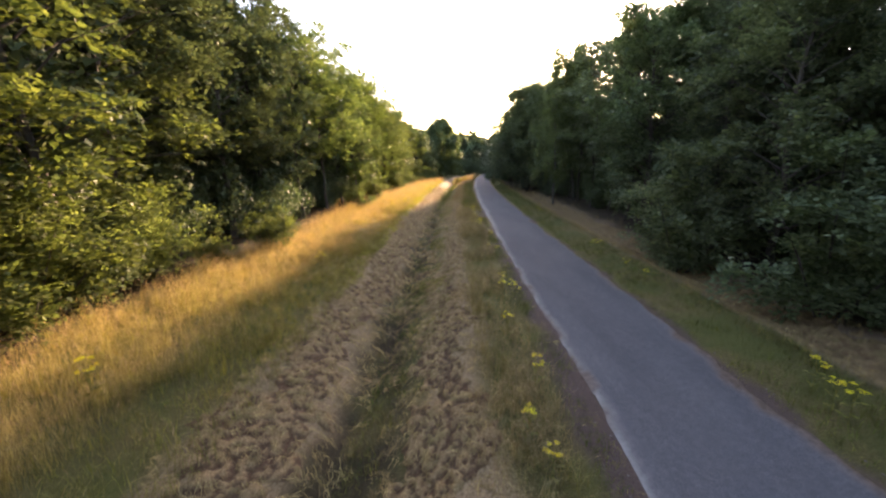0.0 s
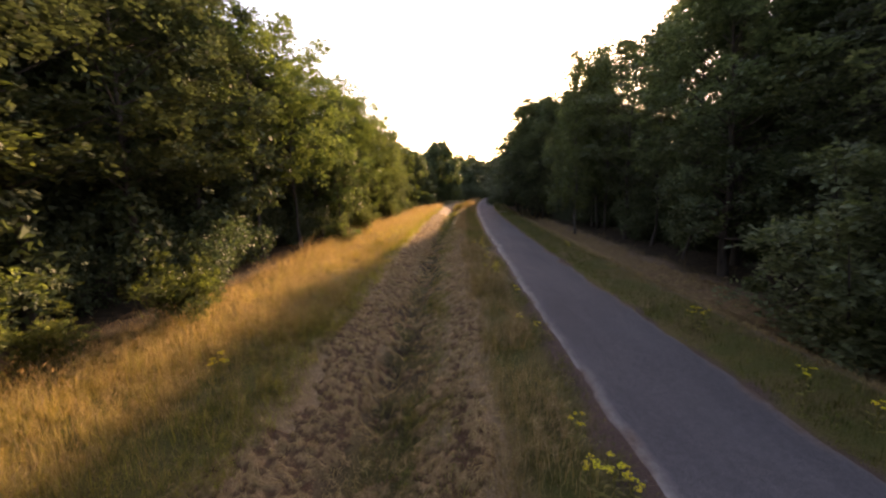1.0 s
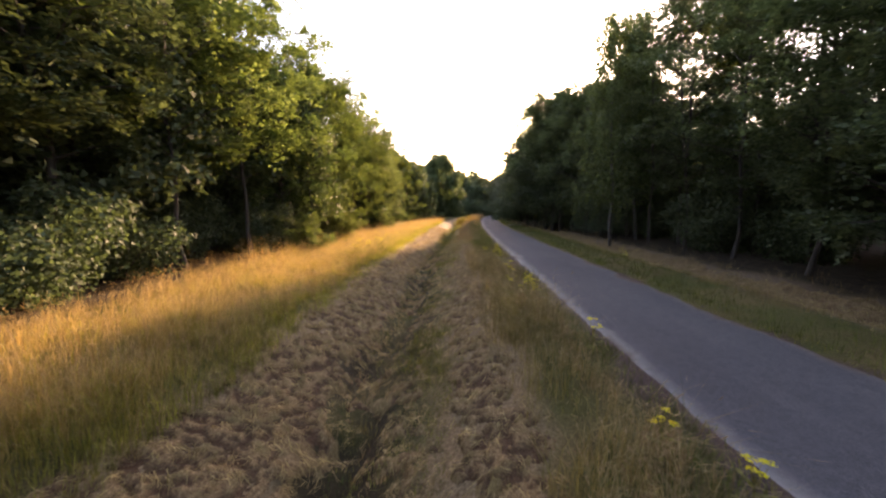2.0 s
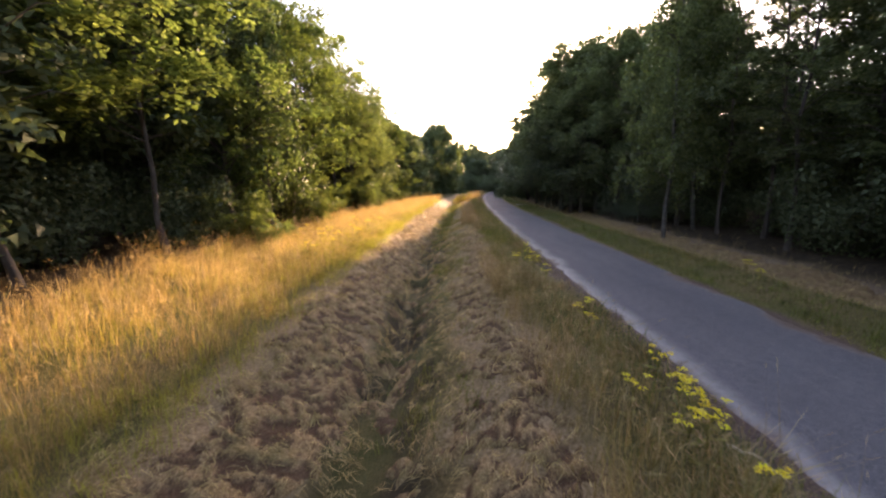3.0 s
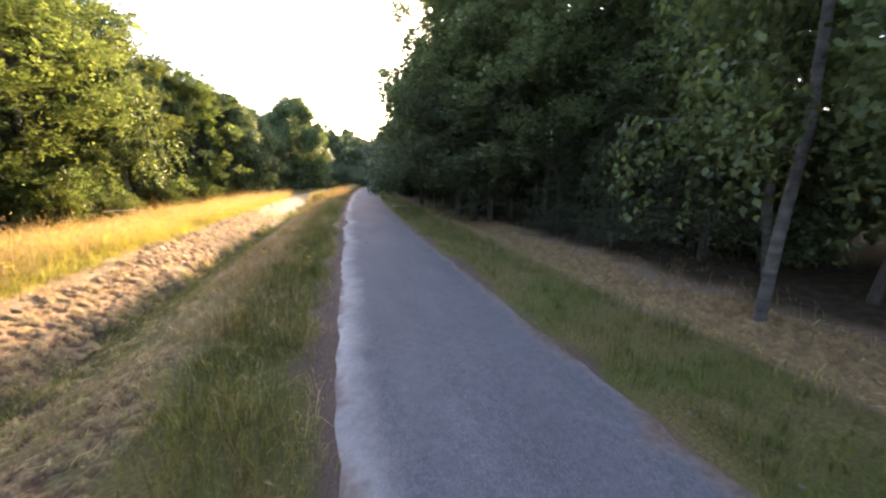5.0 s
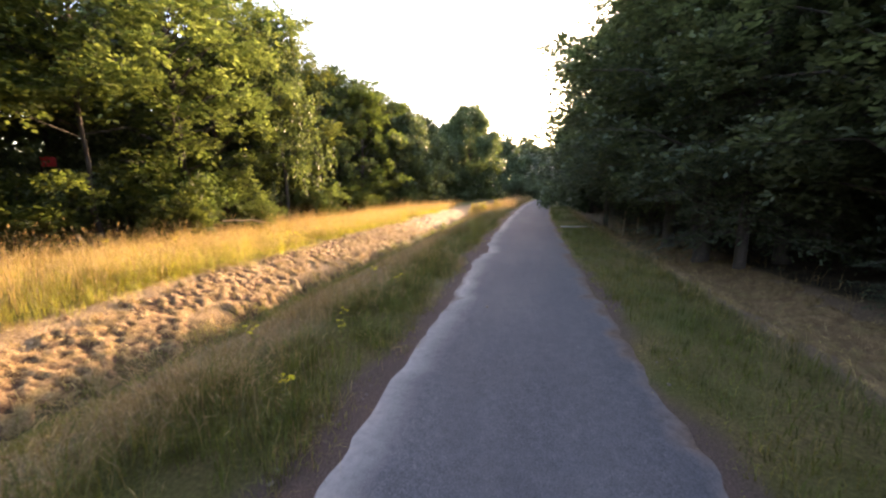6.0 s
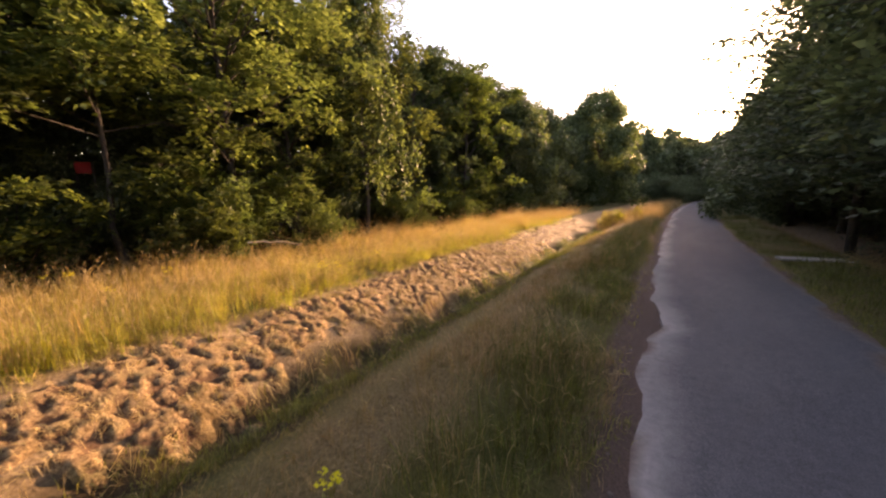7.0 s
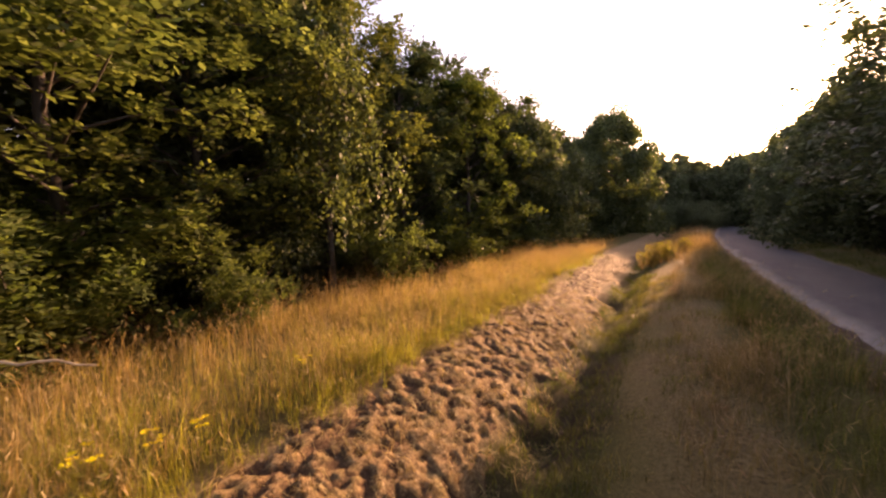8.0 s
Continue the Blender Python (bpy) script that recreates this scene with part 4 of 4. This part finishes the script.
    plant_row(lane, [(7.0, 12.2, 0.8), (6.6, 19.8, 0.95), (5.1, 47.2, 1.1), (5.1, 49.8, 1.12), (7.9, 21.0, 0.92), (8.9, 17.4, 0.95), (6.8, 46.4, 1.1), (6.9, 51.6, 1.1), (8.6, 38.2, 0.92), (8.4, 41.4, 0.95), (7.2, 43.4, 1.06)], r, "trees along the lane")
    plant_row(back, [(5.9, 64.6, 0.98), (6.6, 68.6, 1.05)], r, "trees along the lane")
    plant_row(spruce, [(8.7, 15.2, 1.0), (7.2, 15.6, 1.0), (6.5, 38.4, 0.5), (7.4, 36.2, 0.8), (6.4, 41.2, 0.5), (5.5, 45.8, 0.95), (9.0, 9.5, 0.76), (5.6, 53.2, 1.0), (6.4, 57.0, 1.02)], r, "spruces along the lane")
    plant_row([larch], [(5.6, 49.0, 0.92), (5.6, 53.6, 0.95), (4.3, 57.8, 1.0), (6.6, 61.5, 1.0)], r, "larches along the lane")
    plant_row([birches[0]], [(5.2, 33.3, 1.04), (7.3, 34.6, 1.1), (9.6, 29.5, 1.05), (8.4, 37.4, 1.05)], r, "birches along the lane")
    plant_row(distant, [(5.0, 70.0, 0.8), (4.7, 75.0, 0.72), (5.0, 80.0, 0.78), (5.2, 85.5, 0.82), (5.4, 91.0, 0.86), (8.8, 72.5, 0.84), (8.8, 78.5, 0.84), (9.0, 84.5, 0.84), (9.2, 90.5, 0.84)], r, "trees along the lane")
    plant_row(filler, [(11.3 + 0.8 * ((i * 5) % 3 - 1), y, size) for i, (y, size) in enumerate([(-6, 1.0), (-1, 1.0), (4, 1.05), (8.5, 1.05), (13, 1.05), (19, 0.9), (26.5, 0.5), (33.5, 0.5), (39.5, 0.8), (44, 0.75), (48.5, 0.9), (53, 0.9), (57.5, 0.86), (62, 0.86), (67, 0.86), (72, 0.86), (77, 0.86), (82, 0.86)])], r, "trees behind the lane")
    plant_row(filler, [(7.0, -1.0, 0.9), (7.4, 3.6, 0.9), (10.2, 15.0, 0.9), (9.8, 20.6, 0.92), (12.6, 22.5, 0.85), (12.8, 26.0, 0.8), (12.6, 29.5, 0.5), (12.8, 33.0, 0.5), (12.2, 36.5, 0.7), (9.4, 40.2, 0.72), (9.0, 44.4, 0.75), (8.8, 48.6, 0.95), (8.6, 52.8, 0.95), (8.4, 57.0, 0.9), (8.4, 61.0, 0.85)], r, "trees behind the lane")
    plant_row(slender, [(6.8, 22.8, 1.0), (8.4, 24.4, 1.05), (7.2, 26.4, 0.98), (8.9, 27.6, 1.1), (7.0, 29.2, 1.02), (8.0, 31.4, 1.08), (7.3, 33.0, 0.95), (9.8, 29.8, 1.0), (10.4, 33.4, 1.05), (9.6, 22.4, 1.0), (8.6, 36.0, 1.05), (8.2, 40.2, 1.0)], r, "slender trees by the lane")
    plant_row(thicket, [(9.0 + 0.8 * ((i * 5) % 3 - 1), y, 0.95) for i, y in enumerate(np.arange(-4, 84, 3.6).tolist())], r, "undergrowth behind the lane")

    # the far end, where the lane bends out of sight
    plant_row([far_side], [(-10.2, 87.5, 1.08), (-13.0, 99.0, 1.0), (-12.6, 85.5, 0.85)], r, "trees at the far end")
    plant_row(thicket, [(-3.2, 100, 1.2), (-2.6, 105, 1.2), (-4.8, 101.5, 1.3), (-2.2, 110, 1.3), (-6.6, 99.5, 1.3), (-8.4, 98.0, 1.3), (-10.2, 97.0, 1.3)], r, "bushes at the far end")
    plant_row(distant, [(-10, 108, 1.0), (-6, 118, 0.95), (-2.5, 124, 0.9), (1.5, 127, 0.85), (5.5, 124, 0.85), (2.0, 112, 0.8), (5.0, 117, 0.8), (-3.5, 113, 0.85), (6.4, 97, 0.84), (6.4, 105, 0.9), (6.4, 113, 0.8), (12, 90, 0.85), (12, 103, 0.85), (12, 116, 0.95)], r, "trees at the far end")
    # behind the start, closing the lane
    plant_row(distant, [(-8, -20, 1.0), (10, -20, 1.0)], r, "trees behind the start")
    for model in far_models:
        for o in (*model.children_recursive, model):
            bpy.data.objects.remove(o)
    wood_belt("far_wood_west", 601, [(-20.5 - 4 * (i % 3), y) for i, y in enumerate(range(-30, 112, 3))], 10.5, 110000, 0.62, "dense dark wood far behind the meadow oaks")
    wood_belt("far_wood_east", 602, [(16.5 + 4 * (i % 3), y) for i, y in enumerate(range(-30, 112, 3))], 7.5, 60000, 0.55, "dense dark wood far behind the lane")
    wood_belt("far_wood_end", 603, [(x, 120 + 5 * (i % 4)) for i, x in enumerate(np.arange(-32, 30, 2.0).tolist())], 13.0, 90000, 0.62, "dense dark wood closing the lane's far end")
    wood_belt("far_wood_start", 604, [(x, -34 - 5 * (i % 2)) for i, x in enumerate(range(-30, 28, 4))], 12, 10000, 0.8, "dense dark wood closing the lane's near end")


# ---- small things ----
def ragwort(seed):
    """A flowering ragwort: stem, a few leaves and flat heads of small yellow flowers."""
    r = np.random.RandomState(seed)
    base = new("ragwort_plant")
    tips = []
    paths = [[((0, 0, -0.05), 0.006), ((0.01, 0.01, 0.3), 0.005), ((0.02, 0.0, 0.5), 0.004)]]
    for k in range(6):
        a = k * 1.05 + r.uniform(-0.2, 0.2)
        d = r.uniform(0.05, 0.13)
        tip = (0.02 + d * math.cos(a), d * math.sin(a), 0.58 + r.uniform(-0.06, 0.05))
        paths.append([((0.015, 0, 0.4), 0.004), ((0.02 + 0.5 * d * math.cos(a), 0.5 * d * math.sin(a), 0.5), 0.003), (tip, 0.002)])
        tips.append(tip)
    v, q = tubes(paths, 5)
    stem = part("stem", mesh_np("stem", v, q, smooth=True), GREEN, base)
    for k in range(5):
        a = k * 2.4
        n = 5
        P = np.array([[0.015, 0, 0.1 + 0.07 * k]]) + np.linspace(0.03, 0.13, n)[:, None] * np.array([[math.cos(a), math.sin(a), 0.35]])
        N = np.array([[0, 0, 1.0]]) + 0.3 * r.normal(size=(n, 3))
        N /= np.linalg.norm(N, axis=1)[:, None]
        v, q = leaf_faces(P, N, np.tile([[math.cos(a), math.sin(a), 0.1]], (n, 1)), np.full(n, 0.08), np.full(n, 0.045))
        part("leaf", mesh_np("leaf", v, q), GREEN, stem)
    for tip in tips:
        n = 16
        a, d = r.uniform(0, 6.28, n), 0.045 * np.sqrt(r.uniform(0, 1, n))
        P = np.array(tip) + np.stack([d * np.cos(a), d * np.sin(a), 0.015 - 2.5 * d**2 + r.uniform(0, 0.012, n)], -1)
        N = np.array([[0, 0, 1.0]]) + 0.35 * r.normal(size=(n, 3))
        N /= np.linalg.norm(N, axis=1)[:, None]
        v1, q1 = leaf_faces(P, N, unit(r, n), np.full(n, 0.026), np.full(n, 0.024))
        part("flower_head", mesh_np("flower_head", v1, q1), YELLOW, stem, "flat yellow flower head")
    return tagged(base, "ragwort with yellow flower heads in the grass", "flower", "ragworts")


def build_flowers():
    r = np.random.RandomState(77)
    models = [ragwort(701 + i) for i in range(3)]
    spots = [(-2.4, 6.95), (-2.16, 5.4), (-2.36, 3.6), (-2.5, 4.2), (-2.15, 18.8), (-2.08, 10.2), (-2.2, 9.3), (-1.85, 9.15), (-1.95, 9.3), (-2.0, 19.95), (-1.85, 16.5), (-2.15, 14.2), (-1.85, 13.7),
             (-2.24, 21.6), (-2.5, 19.85), (-2.05, 19.9), (-2.3, 19.4), (-2.05, 19.5), (-2.15, 19.6), (-2.2, 19.3), (-2.0, 20.4), (-2.05, 26.9), (-2.26, 21.8), (-2.1, 26.5), (-2.27, 25.5), (-2.2, 25.3), (-2.26, 25.1), (-2.65, 25.0), (-2.2, 24.2),
             (-2.35, 39.3), (-1.95, 37.5), (-2.2, 38.9), (-3.0, 38.4), (-2.7, 41.2), (-2.2, 41.1),
             (1.95, 4.6), (1.9, 4.8), (2.1, 5.3), (1.9, 11.3), (2.0, 10.4), (1.9, 14.2), (2.0, 13.9), (2.0, 24.1), (2.0, 24.4)]
    meadow = [(-7.3, 28.2), (-7.6, 27.4), (-8.3, 28.4), (-8.6, 30.2), (-7.5, 31.6), (-9.2, 29.4), (-7.9, 26.4), (-7.4, 29.5), (-8.0, 31.0), (-7.6, 30.3), (-7.9, 29.0), (-9.0, 4.8), (-7.8, 11.5), (-11.0, 42.2), (-8.8, 42.4), (-9.6, 43.6), (-10.4, 42.4), (-7.3, 45.8), (-7.3, 45.4), (-7.2, 46.1), (-7.4, 38.0), (-8.2, 36.5), (-7.5, 34.0), (-8.4, 33.0), (-7.6, 47.5)]
    for i, (s, y) in enumerate(spots + meadow):
        size = r.uniform(0.75, 1.0) * (1.0 if y < 30 else 0.65) if i < len(spots) else r.uniform(1.05, 1.3) if y < 35 else r.uniform(0.62, 0.8)
        copy_thing(models[i % 3], Matrix.Translation(place(s, y)) @ Matrix.Rotation(r.uniform(0, 6.28), 4, "Z") @ Matrix.Scale(size, 4))
    for model in models:
        for o in (*model.children_recursive, model):
            bpy.data.objects.remove(o)


def stick(name, a, b, radius, mat, label, category, sag=0.03):
    r = np.random.RandomState(len(name))
    a, b = np.array(a), np.array(b)
    pts = [(a + (b - a) * f + np.array([0, 0, sag * math.sin(3.1 * f)]) + 0.012 * r.normal(size=3), radius * (1 - 0.6 * f)) for f in np.linspace(0, 1, 8)]
    v, q = tubes([pts], 7)
    me = mesh_np(name, v, q, smooth=True)
    me.materials.append(mat)
    return tagged(new(name, me), label, category)


def slab():
    """A flat pale stone lying across the grass strip."""
    bm = bmesh.new()
    bmesh.ops.create_cube(bm, size=1, matrix=Matrix.Diagonal((1.5, 0.5, 0.06, 1)))
    bmesh.ops.bevel(bm, geom=bm.edges[:], offset=0.02, segments=2, affect="EDGES")
    bmesh.ops.subdivide_edges(bm, edges=[e for e in bm.edges if e.calc_length() > 0.3], cuts=5)
    for v in bm.verts:
        v.co += 0.015 * noise.noise_vector(v.co * 4)
    me = bpy.data.meshes.new("stone_slab")
    bm.to_mesh(me)
    bm.free()
    me.materials.append(plain("pale_stone", (0.3, 0.28, 0.25), 0.85, 8))
    ob = new("stone_slab", me)
    ob.matrix_world = Matrix.Translation(place(2.3, 53.3, 0.02)) @ Matrix.Rotation(0.12, 4, "Z")
    return tagged(ob, "flat pale concrete slab across the grass strip", "slab")


def hurdle_gate():
    """A narrow weathered gate: two leaning posts, three rails and a brace."""
    base = new("wooden_gate")
    base.matrix_world = Matrix.Translation(place(4.8, 54.0)) @ Matrix.Rotation(0.42, 4, "Z")
    for x, lean, tall in ((-0.42, 0.06, 1.2), (0.42, -0.05, 1.05)):
        v, q = tubes([[((x, 0, -0.25), 0.045), ((x + lean * 0.5, 0.01, tall * 0.5), 0.042), ((x + lean, 0, tall), 0.036)]], 8)
        part("post", mesh_np("post", v, q, smooth=True), PALEWOOD, base)
    for z, dz in ((0.3, 0.02), (0.6, -0.03), (0.9, 0.03)):
        v, q = tubes([[((-0.46, 0.05, z - dz), 0.022), ((0.0, 0.055, z + 0.01), 0.024), ((0.45, 0.05, z + dz), 0.02)]], 6)
        part("rail", mesh_np("rail", v, q, smooth=True), BARK, base)
    v, q = tubes([[((-0.4, 0.085, 0.25), 0.018), ((0.0, 0.09, 0.6), 0.02), ((0.4, 0.085, 0.92), 0.016)]], 6)
    part("brace", mesh_np("brace", v, q, smooth=True), BARK, base)
    return tagged(base, "narrow weathered wooden gate at the wood's dark edge", "gate")


def weed_clump(seed, at, tall, wide):
    """A clump of tall brown-green weeds: stalks with narrow leaves."""
    r = np.random.RandomState(seed)
    base = new("weed_clump")
    base.matrix_world = Matrix.Translation(at)
    paths, P, A = [], [], []
    for k in range(46):
        a, d = r.uniform(0, 6.28), wide * math.sqrt(r.uniform(0, 1))
        foot = np.array([d * math.cos(a), d * math.sin(a), -0.1])
        tip = foot * np.array([1.25, 1.25, 0]) + np.array([0, 0, tall * r.uniform(0.6, 1.0)]) + 0.05 * r.normal(size=3)
        paths.append([(foot, 0.007), (foot * 0.5 + tip * 0.5 + 0.03 * r.normal(size=3), 0.006), (tip, 0.003)])
        for f in r.uniform(0.15, 1.0, 16):
            P.append(foot + (tip - foot) * f + 0.05 * r.normal(size=3))
            A.append(unit(r, 1)[0] + np.array([0, 0, 0.4]))
    v, q = tubes(paths, 5)
    part("stalks", mesh_np("stalks", v, q, smooth=True), DRY, base)
    P, A = np.array(P), np.array(A)
    size = r.uniform(0.06, 0.15, len(P))
    v, q = leaf_faces(P, unit(r, len(P)), A, size, size * 0.4)
    part("leaves", mesh_np("leaves", v, q), MEADOWGREEN, base)
    return tagged(base, "clump of tall brown-green weeds where the ditch ends", "weeds", "weeds at the ditch end")


def sign_board():
    """A red board on two posts, half hidden between the trees."""
    base = new("red_board")
    base.matrix_world = Matrix.Translation(place(-14.6, 44.18)) @ Matrix.Rotation(0.9, 4, "Z")
    red = plain("red_paint", (0.55, 0.02, 0.02), 0.45, 6, 0.2)
    for x in (-0.18, 0.18):
        v, q = tubes([[((x, 0, -0.2), 0.03), ((x, 0, 1.5), 0.03), ((x, 0, 2.7), 0.03)]], 8)
        part("post", mesh_np("post", v, q, smooth=True), BARK, base)
    bm = bmesh.new()
    bmesh.ops.create_cube(bm, size=1, matrix=Matrix.Translation((0, -0.07, 2.56)) @ Matrix.Diagonal((0.34, 0.04, 0.3, 1)))
    bmesh.ops.bevel(bm, geom=bm.edges[:], offset=0.012, segments=2, affect="EDGES")
    me = bpy.data.meshes.new("board")
    bm.to_mesh(me)
    bm.free()
    part("board", me, red, base, "red painted board")
    return tagged(base, "red board on posts glimpsed between the trees", "board")


def pebbles():
    r = np.random.RandomState(5)
    stone = plain("pebble", (0.15, 0.12, 0.1), 0.9, 30)
    bm = bmesh.new()
    bmesh.ops.create_icosphere(bm, subdivisions=1, radius=1)
    me = bpy.data.meshes.new("pebble")
    bm.to_mesh(me)
    bm.free()
    me.materials.append(stone)
    for i in range(280):
        side = -1 if i % 3 else 1
        s, y = side * r.uniform(1.36, 1.72), r.uniform(0, 56)
        k = r.uniform(0.008, 0.024)
        ob = new("pebble", me)
        ob.matrix_world = Matrix.Translation(place(s, y, k * 0.3)) @ Matrix.Rotation(r.uniform(0, 6), 4, "Z") @ Matrix.Diagonal((k * 1.3, k, k * 0.7, 1))
        tagged(ob, "small grey-brown stone on the bare road shoulder", "stone", "shoulder stones")
    ob = new("pebble", me)
    ob.matrix_world = Matrix.Translation((float(middle(40.7)) - 0.59, 40.7, 0.035)) @ Matrix.Diagonal((0.025, 0.035, 0.02, 1))
    tagged(ob, "small pale stone lying on the asphalt", "stone")


def build_small():
    build_flowers()
    a, b = Vector((-5.95, 45.28, 0.84)), Vector((-4.9, 45.9, 0.8))
    stick("fallen_branch", a, b, 0.022, PALEWOOD, "pale bare branch lying across the tall grass", "branch")
    stick("dry_stick", place(-1.78, 19.65, 0.05), place(-1.6, 19.25, 0.02), 0.014, PALEWOOD, "short pale stick on the road shoulder", "stick")
    hurdle_gate()
    for i, (ws, wy, tall, wide) in enumerate(((-4.5, 65.2, 1.15, 0.32), (-4.0, 66.0, 1.0, 0.3), (-5.0, 67.0, 0.95, 0.35), (-3.2, 68.4, 0.8, 0.3))):
        weed_clump(811 + i, place(ws, wy), tall, wide)
    slab()
    sign_board()
    pebbles()


build_ground()
build_road()
build_hay()
build_grass()
build_trees()
build_small()
